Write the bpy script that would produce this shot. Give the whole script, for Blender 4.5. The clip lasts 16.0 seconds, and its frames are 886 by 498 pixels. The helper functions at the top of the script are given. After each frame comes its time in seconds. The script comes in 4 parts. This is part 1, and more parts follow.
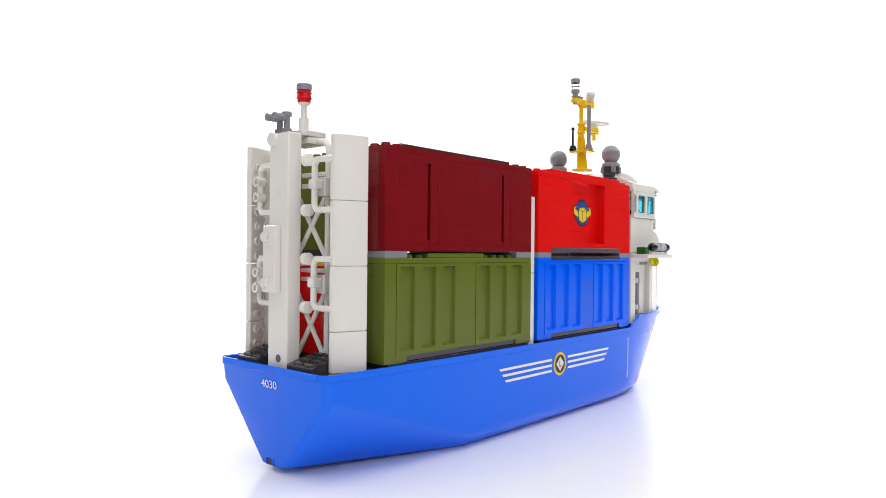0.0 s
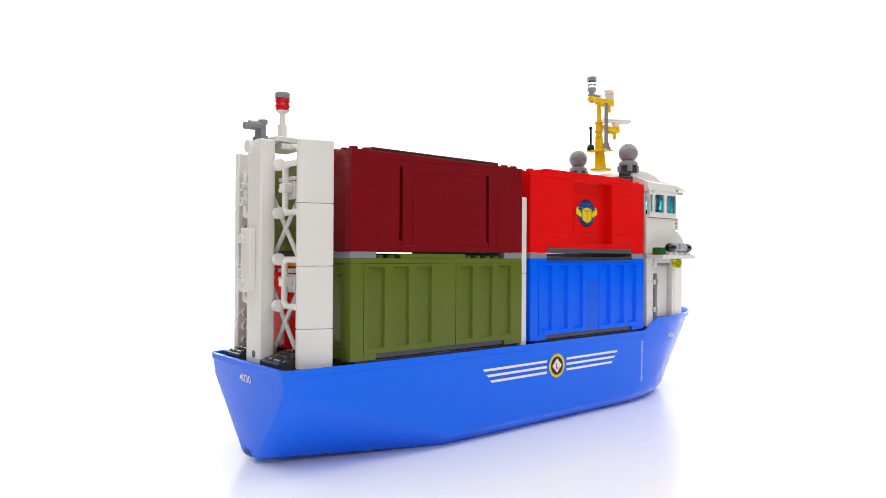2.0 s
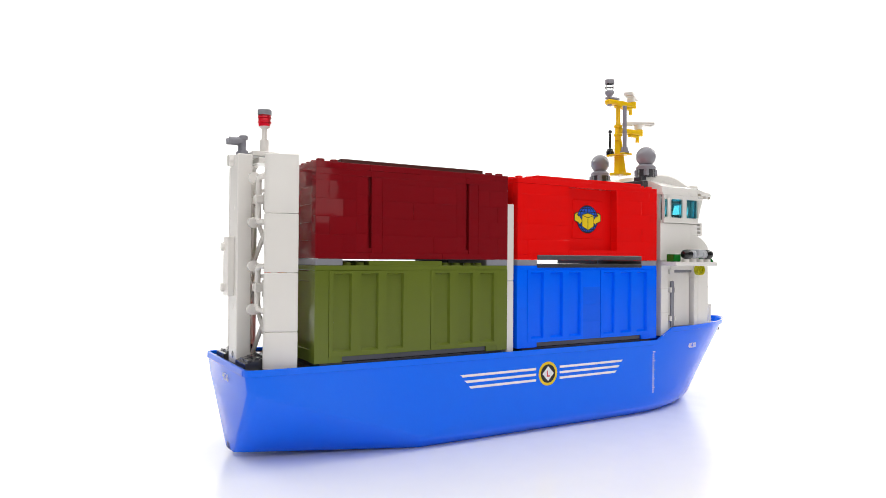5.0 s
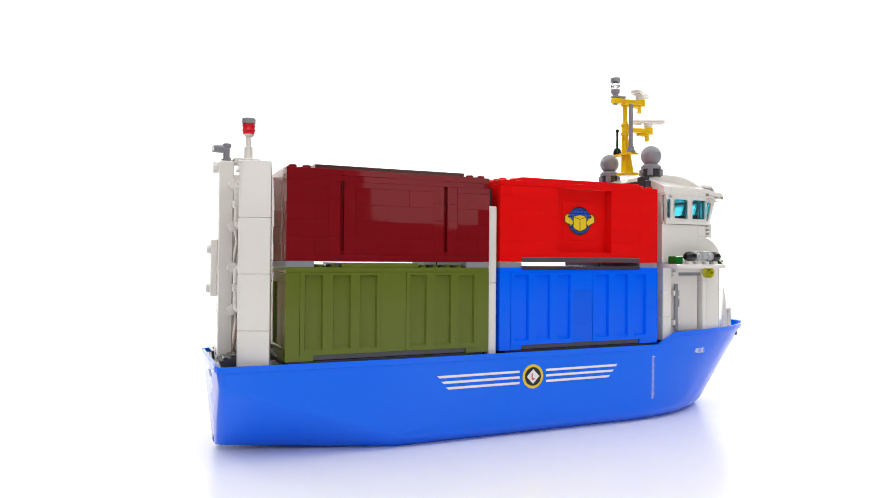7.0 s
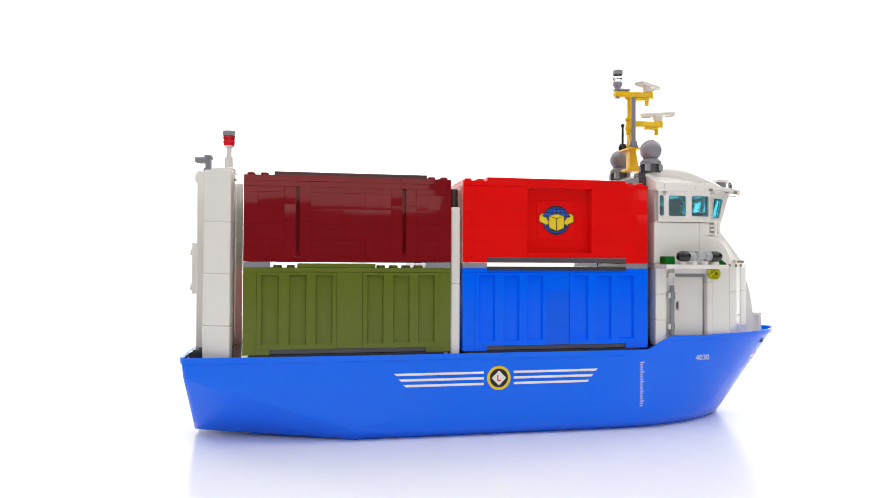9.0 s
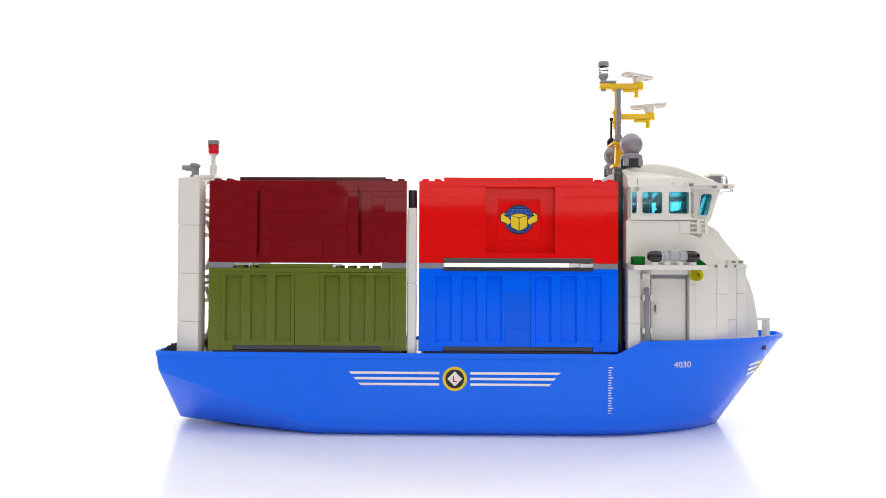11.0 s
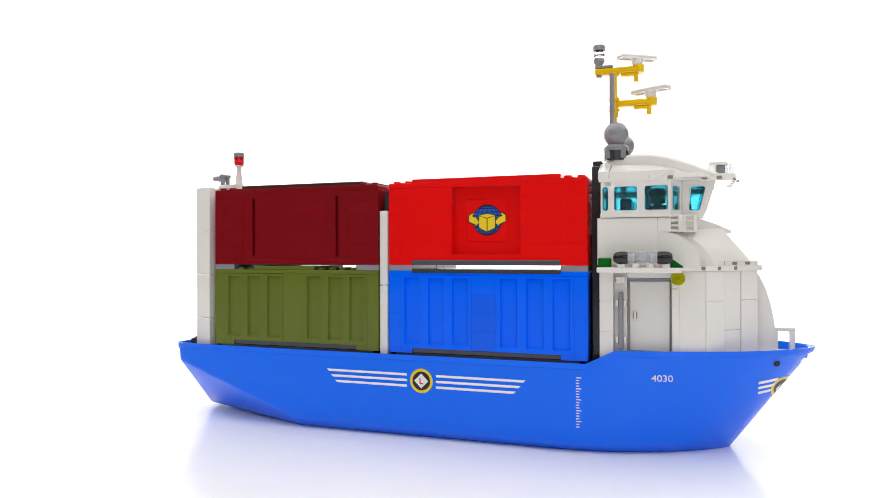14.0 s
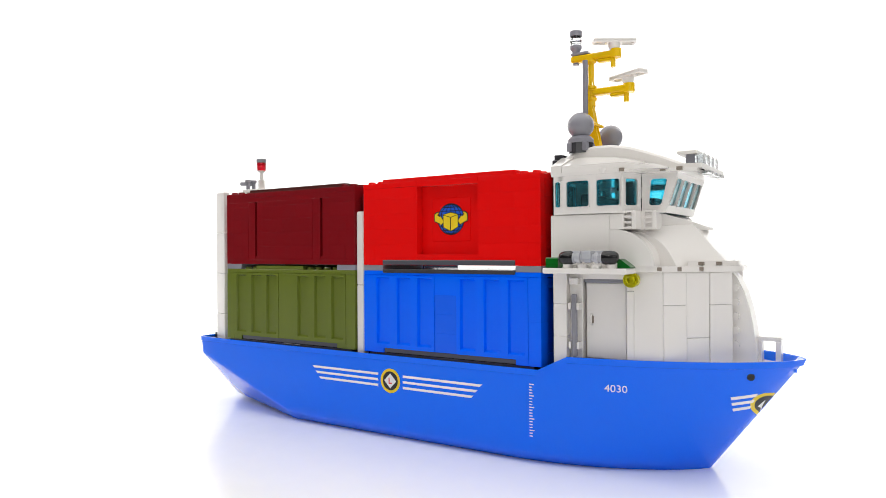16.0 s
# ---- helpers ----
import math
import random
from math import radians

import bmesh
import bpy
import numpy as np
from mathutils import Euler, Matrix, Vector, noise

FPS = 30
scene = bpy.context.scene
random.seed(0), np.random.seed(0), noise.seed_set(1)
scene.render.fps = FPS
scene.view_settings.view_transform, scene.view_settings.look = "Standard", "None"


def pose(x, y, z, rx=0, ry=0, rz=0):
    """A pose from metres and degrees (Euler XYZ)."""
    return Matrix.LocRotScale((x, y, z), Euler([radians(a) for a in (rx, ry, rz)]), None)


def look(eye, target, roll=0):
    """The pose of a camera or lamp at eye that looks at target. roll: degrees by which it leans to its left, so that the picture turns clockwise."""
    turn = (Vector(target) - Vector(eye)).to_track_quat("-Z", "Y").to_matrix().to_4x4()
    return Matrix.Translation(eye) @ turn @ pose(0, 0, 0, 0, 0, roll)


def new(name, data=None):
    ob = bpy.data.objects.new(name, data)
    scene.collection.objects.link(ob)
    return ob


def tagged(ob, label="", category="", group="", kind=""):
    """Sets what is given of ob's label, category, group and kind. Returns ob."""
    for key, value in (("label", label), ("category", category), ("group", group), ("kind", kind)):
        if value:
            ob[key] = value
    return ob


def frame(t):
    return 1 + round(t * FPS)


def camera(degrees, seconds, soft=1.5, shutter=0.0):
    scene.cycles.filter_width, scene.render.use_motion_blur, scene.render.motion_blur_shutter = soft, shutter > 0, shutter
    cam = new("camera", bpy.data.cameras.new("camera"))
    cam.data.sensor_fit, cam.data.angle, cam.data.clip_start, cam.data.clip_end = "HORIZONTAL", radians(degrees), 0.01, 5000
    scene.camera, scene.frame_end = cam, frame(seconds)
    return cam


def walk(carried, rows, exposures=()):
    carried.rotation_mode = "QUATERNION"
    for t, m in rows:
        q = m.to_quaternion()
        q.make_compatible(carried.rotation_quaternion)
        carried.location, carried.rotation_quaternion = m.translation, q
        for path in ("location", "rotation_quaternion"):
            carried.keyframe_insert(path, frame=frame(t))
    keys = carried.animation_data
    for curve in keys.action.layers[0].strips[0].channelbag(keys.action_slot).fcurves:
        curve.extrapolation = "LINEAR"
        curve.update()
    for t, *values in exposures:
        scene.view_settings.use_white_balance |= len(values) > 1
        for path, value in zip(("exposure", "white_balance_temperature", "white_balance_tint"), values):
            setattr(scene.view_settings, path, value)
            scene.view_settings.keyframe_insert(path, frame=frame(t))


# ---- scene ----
DEG = 65.4
cam = camera(DEG, 16.0, 0.7)

# the ship turns on a stand under a nearly still camera: seconds, degrees of turn
SHIP = [(0, 54.29), (0.5, 52.51), (1, 50.55), (1.5, 48.43), (2, 46.34), (2.5, 44.61), (3, 42.75), (3.5, 40.99), (4, 39.28), (6.5, 31.25), (7, 28.51), (7.5, 25.06), (8, 22.01), (8.5, 19.06), (9, 13.41), (11.5, -3.98), (12, -7.55), (12.5, -10.77), (13, -14.63), (13.5, -17.37), (14, -20.70), (14.5, -24.32), (15, -28.85), (15.5, -32.78), (16, -36.07)]
# seconds, distance from the axis, height, pan, tilt, roll
VIEW = [(0, 0.4767, 0.1113, 5.57, 0.21, 0.55), (0.5, 0.4764, 0.1108, 5.53, 0.29, 0.46), (1, 0.4763, 0.1111, 5.53, 0.25, 0.48), (1.5, 0.4761, 0.1119, 5.53, 0.16, 0.53), (2, 0.4761, 0.1098, 5.48, 0.49, 0.32), (2.5, 0.4762, 0.1102, 5.38, 0.47, 0.39), (3, 0.4766, 0.1105, 5.23, 0.50, 0.31), (3.5, 0.4770, 0.1107, 5.21, 0.66, 0.36), (4, 0.4774, 0.1118, 5.20, 0.68, 0.41), (6.5, 0.4765, 0.1128, 4.82, 0.84, 0.50), (7, 0.4767, 0.1136, 4.33, 0.76, 0.47), (7.5, 0.4764, 0.1127, 4.22, 0.86, 0.46), (8, 0.4767, 0.1116, 3.91, 1.02, 0.38), (8.5, 0.4762, 0.1124, 3.27, 0.93, 0.36), (9, 0.4766, 0.1134, 2.44, 0.86, 0.31), (11.5, 0.4763, 0.1149, -0.49, 0.74, 0.20), (12, 0.4762, 0.1166, -0.69, 0.56, 0.13), (12.5, 0.4761, 0.1162, -0.96, 0.63, 0.14), (13, 0.4762, 0.1180, -1.21, 0.45, 0.08), (13.5, 0.4768, 0.1190, -1.31, 0.35, -0.03), (14, 0.4767, 0.1201, -1.42, 0.21, -0.13), (14.5, 0.4767, 0.1199, -1.75, 0.24, -0.09), (15, 0.4770, 0.1197, -2.17, 0.27, -0.19), (15.5, 0.4765, 0.1206, -2.39, 0.15, -0.34), (16, 0.4762, 0.1204, -2.83, 0.15, -0.38)]


def aim(r, h, pan, tilt, roll):
    a, b = radians(pan), radians(tilt)
    eye = Vector((0, -r, h))
    return look(eye, eye + Vector((-math.sin(a) * math.cos(b), math.cos(a) * math.cos(b), math.sin(b))), roll)


walk(cam, [(t, aim(*v)) for t, *v in VIEW])

# ---- light: a white studio table under soft boxes ----
world = bpy.data.worlds.new("world")
scene.world = world
world.use_nodes = True
world.node_tree.nodes["Background"].inputs[0].default_value = (0.9, 0.95, 1.0, 1)
world.node_tree.nodes["Background"].inputs[1].default_value = 0.1
scene.view_settings.exposure = -0.37


def lamp(name, eye, target, sx, sy, watts, colour=(1, 0.98, 0.95)):
    d = bpy.data.lights.new(name, "AREA")
    d.shape, d.size, d.size_y, d.energy, d.color = "RECTANGLE", sx, sy, watts, colour
    ob = new(name, d)
    ob.matrix_world = look(eye, target)
    return ob


lamp("soft_box_top", (0, -0.1, 1.7), (0, -0.1, 0), 4.4, 2.8, 79)
lamp("window_light", (0.15, -1.55, 0.745), (0.15, 0, 0.745), 0.95, 0.96, 4.2)
lamp("window_light", (1.85, -1.55, 0.745), (1.85, 0, 0.745), 0.8, 0.96, 3.0)
lamp("spot_lamp", (-1.0, -1.15, 1.0), (0, 0, 0.12), 0.11, 0.11, 2.2)
lamp("spot_lamp", (1.0, -1.15, 1.0), (0, 0, 0.12), 0.11, 0.11, 2.2)
lamp("backdrop_lamp", (-1.3, 0.75, 0.9), (-0.6, 1.75, 0.5), 1.4, 0.4, 18)
lamp("backdrop_lamp", (1.3, 0.75, 0.9), (0.6, 1.75, 0.5), 1.4, 0.4, 18)


# ---- materials ----
def plastic(name, rgb, rough=0.22, clear=0.0, vary=0.06, spec=0.5, tilt=0.0, relief=0.12):
    m = bpy.data.materials.new(name)
    m.use_nodes = True
    nt = m.node_tree
    b = nt.nodes["Principled BSDF"]
    N = nt.nodes.new
    tc = N("ShaderNodeTexCoord")
    big = N("ShaderNodeTexNoise")
    big.inputs["Scale"].default_value, big.inputs["Detail"].default_value = 60, 3
    fine = N("ShaderNodeTexNoise")
    fine.inputs["Scale"].default_value, fine.inputs["Detail"].default_value = 1400, 2
    info = N("ShaderNodeObjectInfo")
    hue = N("ShaderNodeHueSaturation")
    hue.inputs["Color"].default_value = (*rgb, 1)
    vmap = N("ShaderNodeMapRange")
    vmap.inputs["To Min"].default_value, vmap.inputs["To Max"].default_value = 1 - vary, 1 + vary
    mixv = N("ShaderNodeMath")
    mixv.operation = "MULTIPLY_ADD"
    mixv.inputs[1].default_value = 0.5
    half = N("ShaderNodeMath")
    half.operation = "MULTIPLY"
    half.inputs[1].default_value = 0.5
    rmap = N("ShaderNodeMapRange")
    rmap.inputs["To Min"].default_value, rmap.inputs["To Max"].default_value = rough * 0.75, rough * 1.3
    bump = N("ShaderNodeBump")
    bump.inputs["Strength"].default_value, bump.inputs["Distance"].default_value = relief, 0.0003
    L = nt.links.new
    L(tc.outputs["Object"], big.inputs["Vector"])
    L(tc.outputs["Object"], fine.inputs["Vector"])
    L(big.outputs["Fac"], half.inputs[0])
    L(info.outputs["Random"], mixv.inputs[0])
    L(half.outputs[0], mixv.inputs[2])
    L(mixv.outputs[0], vmap.inputs["Value"])
    L(vmap.outputs[0], hue.inputs["Value"])
    L(hue.outputs[0], b.inputs["Base Color"])
    L(big.outputs["Fac"], rmap.inputs["Value"])
    L(rmap.outputs[0], b.inputs["Roughness"])
    L(big.outputs["Fac"], bump.inputs["Height"])
    if tilt:
        # each brick sits a hair out of true
        wn = N("ShaderNodeTexWhiteNoise")
        wn.noise_dimensions = "1D"
        seed = N("ShaderNodeMath")
        seed.operation = "MULTIPLY"
        seed.inputs[1].default_value = 917.0
        mid, add, nrm = N("ShaderNodeVectorMath"), N("ShaderNodeVectorMath"), N("ShaderNodeVectorMath")
        mid.operation, add.operation, nrm.operation = "SUBTRACT", "MULTIPLY_ADD", "NORMALIZE"
        mid.inputs[1].default_value = (0.5, 0.5, 0.5)
        add.inputs[1].default_value = (tilt, tilt, tilt)
        L(info.outputs["Random"], seed.inputs[0])
        L(seed.outputs[0], wn.inputs["W"])
        L(wn.outputs["Color"], mid.inputs[0])
        L(mid.outputs[0], add.inputs[0])
        L(bump.outputs[0], add.inputs[2])
        L(add.outputs[0], nrm.inputs[0])
        L(nrm.outputs[0], b.inputs["Normal"])
    else:
        L(bump.outputs[0], b.inputs["Normal"])
    b.inputs["IOR"].default_value = 1.5
    b.inputs["Specular IOR Level"].default_value = spec
    b.inputs["Transmission Weight"].default_value = clear
    return m


BLUE = plastic("blue_plastic", (0.0, 0.15, 1.0), 0.09, vary=0.02, spec=0.31)
CBLUE = plastic("container_blue_plastic", (0.0, 0.128, 1.0), 0.09, vary=0.03, spec=0.24)
# hull blue darkened in the colour itself, for the shade inside slots
SHADE = plastic("shaded_blue_plastic", (0.0, 0.02, 0.22), 0.3, vary=0.02)
MBLUE = plastic("mid_blue_plastic", (0.0, 0.112, 0.90), 0.12, vary=0.03, spec=0.3)
WHITE = plastic("white_plastic", (0.80, 0.775, 0.745), 0.09, vary=0.03)
OLIVE = plastic("olive_plastic", (0.125, 0.16, 0.022), 0.11, vary=0.03, spec=0.3)
DRED = plastic("dark_red_plastic", (0.20, 0.005, 0.009), 0.035, vary=0.07, spec=0.33, tilt=0.016)
BROWN = plastic("brown_plastic", (0.09, 0.022, 0.018), 0.2)
RED = plastic("red_plastic", (0.78, 0.005, 0.005), 0.05, vary=0.04, spec=0.3, tilt=0.02)
GREY = plastic("grey_plastic", (0.25, 0.25, 0.285), 0.07)
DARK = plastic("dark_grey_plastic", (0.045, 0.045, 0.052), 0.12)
PLATE = plastic("stone_grey_plastic", (0.08, 0.08, 0.095), 0.15)
# tan that stands for white plastic in the shade of small recesses
WHITE_SHADE = plastic("shaded_white_plastic", (0.25, 0.21, 0.17), 0.5)
BLACK = plastic("black_plastic", (0.008, 0.008, 0.009), 0.15)
YELLOW = plastic("yellow_plastic", (0.86, 0.55, 0.005), 0.1)
CYAN = plastic("clear_light_blue", (0.30, 0.85, 0.96), 0.03, 0.97, 0.0)
GREEN = plastic("clear_green", (0.004, 0.15, 0.015), 0.05, 0.15, 0.0)
CRED = plastic("clear_red", (0.85, 0.01, 0.03), 0.05, 0.55, 0.0)
CYEL = plastic("clear_neon_yellow", (0.90, 0.86, 0.02), 0.05, 0.5, 0.0)
CLEAR = plastic("clear_plastic", (0.93, 0.95, 0.96), 0.03, 0.97, 0.0)
SILVER = plastic("silver_grey_plastic", (0.42, 0.43, 0.46), 0.18)
PRINT_W = plastic("white_print", (0.85, 0.85, 0.85), 0.35, vary=0.02)
PRINT_Y = plastic("yellow_print", (0.82, 0.60, 0.01), 0.35, vary=0.02)
PRINT_K = plastic("black_print", (0.006, 0.006, 0.008), 0.35, vary=0.02)
PRINT_R = plastic("red_print", (0.7, 0.01, 0.02), 0.35, vary=0.02)
PRINT_B = plastic("blue_print", (0.01, 0.10, 0.65), 0.35, vary=0.02)
PAPER = plastic("white_backdrop_paper", (0.94, 0.945, 0.95), 0.205, vary=0.004, relief=0.0)
PAINT = plastic("grey_wall_paint", (0.085, 0.085, 0.09), 0.7, vary=0.02)

# the ship's own space: x to the bow, y to port, z up from the stand; the axis of the turn lies here
OFF = Vector((-0.0135, 0.0142, 0))
MOVED = []


def thing(name, label, category, group=""):
    ob = tagged(new(name), label, category, group)
    ob.empty_display_size = 0.02
    MOVED.append(ob)
    return ob


def mesh_of(bm, name, mat):
    bmesh.ops.recalc_face_normals(bm, faces=bm.faces)
    me = bpy.data.meshes.new(name)
    bm.to_mesh(me)
    bm.free()
    me.materials.append(mat)
    for p in me.polygons:
        p.use_smooth = True
    me.set_sharp_from_angle(angle=radians(32))
    return me


def part(name, bm, mat, parent, label="", at=None):
    me = bm if isinstance(bm, bpy.types.Mesh) else mesh_of(bm, name, mat)
    ob = new(name, me)
    ob.parent = parent
    top = parent is not None and parent.type == "EMPTY"
    ob.location = (OFF if top else Vector()) + Vector(at or (0, 0, 0))
    if label:
        ob["label"] = label
    return ob


def bx(bm, x0, x1, y0, y1, z0, z1, bev=0.0003):
    g = bmesh.ops.create_cube(bm, size=1, matrix=Matrix.LocRotScale(((x0 + x1) / 2, (y0 + y1) / 2, (z0 + z1) / 2), None, (abs(x1 - x0), abs(y1 - y0), abs(z1 - z0))))
    if bev:
        es = {e for v in g["verts"] for e in v.link_edges}
        bmesh.ops.bevel(bm, geom=list(es), offset=bev, segments=1, affect="EDGES", profile=0.5)
    return bm


def cy(bm, a, b, r0, r1=None, seg=20):
    a, b = Vector(a), Vector(b)
    d = b - a
    m = Matrix.Translation((a + b) / 2) @ d.to_track_quat("Z", "Y").to_matrix().to_4x4()
    bmesh.ops.create_cone(bm, cap_ends=True, segments=seg, radius1=r0, radius2=r0 if r1 is None else r1, depth=d.length, matrix=m)
    return bm


def turned(bm, centre, profile, seg=20):
    """A turned body about an upright axis: (radius, z) from below."""
    rings = []
    for r, z in profile:
        rings.append([bm.verts.new((centre[0] + r * math.cos(k * math.tau / seg), centre[1] + r * math.sin(k * math.tau / seg), z)) for k in range(seg)])
    for a, b in zip(rings, rings[1:]):
        for k in range(seg):
            bm.faces.new((a[k], a[(k + 1) % seg], b[(k + 1) % seg], b[k]))
    bm.faces.new(rings[0])
    bm.faces.new(rings[-1])
    return bm


def prism(bm, pts, axis, a, b):
    """A polygon drawn out along an axis: pts are the other two coordinates in xyz order."""
    def put(p, w):
        return {"x": (w, p[0], p[1]), "y": (p[0], w, p[1]), "z": (p[0], p[1], w)}[axis]
    lo = [bm.verts.new(put(p, a)) for p in pts]
    hi = [bm.verts.new(put(p, b)) for p in pts]
    n = len(pts)
    for k in range(n):
        bm.faces.new((lo[k], lo[(k + 1) % n], hi[(k + 1) % n], hi[k]))
    bm.faces.new(lo)
    bm.faces.new(hi)
    return bm


def tube(bm, pts, r, seg=12):
    """A bar along a line of points, with mitred bends."""
    pts = [Vector(p) for p in pts]
    rings = []
    for k, p in enumerate(pts):
        d = ((pts[k] - pts[k - 1]).normalized() if k else Vector()) + ((pts[k + 1] - pts[k]).normalized() if k + 1 < len(pts) else Vector())
        d.normalize()
        q = d.to_track_quat("Z", "Y")
        rings.append([bm.verts.new(p + q @ Vector((r * math.cos(j * math.tau / seg), r * math.sin(j * math.tau / seg), 0))) for j in range(seg)])
    for a, b in zip(rings, rings[1:]):
        off = min(range(seg), key=lambda s: sum((a[j].co - b[(j + s) % seg].co).length for j in range(seg)))
        for j in range(seg):
            bm.faces.new((a[j], a[(j + 1) % seg], b[(j + 1 + off) % seg], b[(j + off) % seg]))
    bm.faces.new(rings[0])
    bm.faces.new(rings[-1])
    return bm


def B():
    return bmesh.new()


_boxes = {}
jitter = random.Random(5)


def brick(name, parent, mat, x0, x1, y0, y1, z0, z1, bev=0.0001, label=""):
    """One brick, on a mesh shared by all of its size and colour."""
    size = tuple(round(v, 5) for v in (x1 - x0, y1 - y0, z1 - z0)) + (mat.name, bev)
    if size not in _boxes:
        _boxes[size] = mesh_of(bx(B(), -size[0] / 2, size[0] / 2, -size[1] / 2, size[1] / 2, -size[2] / 2, size[2] / 2, bev), name, mat)
    ob = part(name, _boxes[size], mat, parent, label, ((x0 + x1) / 2, (y0 + y1) / 2, (z0 + z1) / 2))
    ob.rotation_euler = (jitter.gauss(0, 0.0022), 0, jitter.gauss(0, 0.0016))
    return ob


U, P, H = 0.008, 0.0032, 0.0096
_studs = {}


def stud(parent, mat, x, y, z):
    if mat.name not in _studs:
        _studs[mat.name] = mesh_of(turned(B(), (0, 0), [(0.0024, 0), (0.0024, 0.0014), (0.0021, 0.0017)], 16), "stud", mat)
    return part("stud", _studs[mat.name], mat, parent, "", (x, y, z))


# ---- the studio ----
def studio():
    bm = B()
    prof = [(-1.6, 0.0), (0.0, 0.0), (0.9, 0.0)]
    prof += [(0.9 + 0.9 * math.sin(k * math.pi / 32), 0.9 - 0.9 * math.cos(k * math.pi / 32)) for k in range(1, 17)] + [(1.8, 1.9)]
    rows = [[bm.verts.new((x, y, z)) for x in (-2.4, -1.2, 0, 1.2, 2.4)] for y, z in prof]
    for a, b in zip(rows, rows[1:]):
        for k in range(4):
            bm.faces.new((a[k], a[k + 1], b[k + 1], b[k]))
    ob = new("backdrop", mesh_of(bm, "backdrop", PAPER))
    tagged(ob, "seamless white paper sheet sweeping up behind the table", "backdrop", "", "structure")
    for name, dims in (("wall_west", (-2.5, -2.4, -1.7, 1.9, -0.02, 1.9)), ("wall_east", (2.4, 2.5, -1.7, 1.9, -0.02, 1.9)), ("wall_south", (-2.4, 2.4, -1.7, -1.6, -0.02, 1.9)), ("wall_north", (-2.4, 2.4, 1.81, 1.9, -0.02, 1.9))):
        tagged(new(name, mesh_of(bx(B(), *dims, 0), name, PAINT)), "plain dark grey painted studio wall", "wall", "", "structure")
    tagged(new("ceiling", mesh_of(bx(B(), -2.5, 2.5, -1.7, 1.9, 1.9, 2.0, 0), "ceiling", PAINT)), "plain dark grey painted studio ceiling", "ceiling", "", "structure")
    tagged(new("floor", mesh_of(bx(B(), -2.5, 2.5, -1.7, 1.9, -0.1, -0.02, 0), "floor", PAINT)), "plain grey studio floor under the paper", "floor", "", "structure")


studio()

# ---- the hull ----
RIM = 0.0535


def rim_z(x):
    if x < 0.128:
        return RIM
    if x < 0.144:
        return RIM + (x - 0.128) / 0.016 * 0.0085
    return 0.062 + (x - 0.144) * 0.012


def stem_x(z):
    return 0.208 + 0.047 * min(max(z / 0.063, 0), 1.03)


XT = 0.10


STERN, CORNER = -0.1725, 0.005


def corner_cut(x):
    """What the rounded stern corners take off the half width."""
    d = min(max(x - STERN, 0), CORNER)
    return CORNER - math.sqrt(CORNER ** 2 - (CORNER - d) ** 2)


def hull_w(x, z):
    """Half the hull's width outside the stern cut."""
    k = min(max(z / 0.063, 0), 1)
    base = 0.0485 if z > 0.008 else 0.0405 + 0.008 * math.sin(z / 0.008 * math.pi / 2)
    if x < -0.07:
        return base - 0.0042 * ((-0.07 - x) / 0.103) ** 1.3 - corner_cut(x)
    if x <= XT:
        return base
    u = min((x - XT) / (stem_x(z) - XT), 1)
    return max(base * (1 - u ** (2.1 + 0.9 * k)) ** (0.8 - 0.1 * k), 0.0002)


def station(x=None, u=None):
    """The half profile from rim to keel at x, or at a share u of the bow."""
    def X(z):
        return x if u is None else XT + u * (stem_x(z) - XT)
    zr = rim_z(x if u is None else XT + u * (stem_x(0.062) - XT))
    s = min(max((X(0) + 0.173) / 0.103, 0), 1)
    zc = 0.042 + (0.008 - 0.042) * s
    wb = 0.0105 + 0.030 * s - 0.6 * (corner_cut(x) if u is None else 0)
    pts = []
    for k in range(7):
        z = zr + (zc - zr) * k / 6
        lean = 0.0016 * (1 - s) ** 2 * k / 6
        pts.append((X(z) + lean, hull_w(X(z), z), z))
    c = pts[-1]
    if s < 1:
        for k in range(1, 4):
            f = k / 3
            pts.append((c[0] + 0.0022 * f * (1 - s), c[1] + (wb - c[1]) * f, c[2] + (0.0034 * (1 - s) - c[2]) * f))
    else:
        for k in range(1, 4):
            z = zc * (1 - k / 3)
            pts.append((X(z), hull_w(X(z), z), z))
    pts.append((pts[-1][0], 0.0, pts[-1][2]))
    return pts


STATIONS = [dict(x=v) for v in (-0.1725, -0.1722, -0.1713, -0.1699, -0.1675, -0.15, -0.13, -0.11, -0.09, -0.07, -0.03, 0.02, 0.06, 0.10)]
_k1, _k2 = [(v - XT) / (stem_x(0.062) - XT) for v in (0.128, 0.144)]
STATIONS += [dict(u=v) for v in (0.06, 0.12, _k1, 0.24, _k2, 0.36, 0.44, 0.52, 0.6, 0.68, 0.75, 0.81, 0.86, 0.9, 0.935, 0.965, 0.985, 1.0)]


def outline(inset, extra=0.0):
    """Rim points of the starboard side from stern to stem, moved inwards."""
    out = []
    for s in STATIONS:
        x, w, z = station(**s)[0]
        out.append((min(max(x, -0.1725 + inset), 0.2545 - inset * 2.2), max(w - inset, 0.0001), z + extra))
    return out


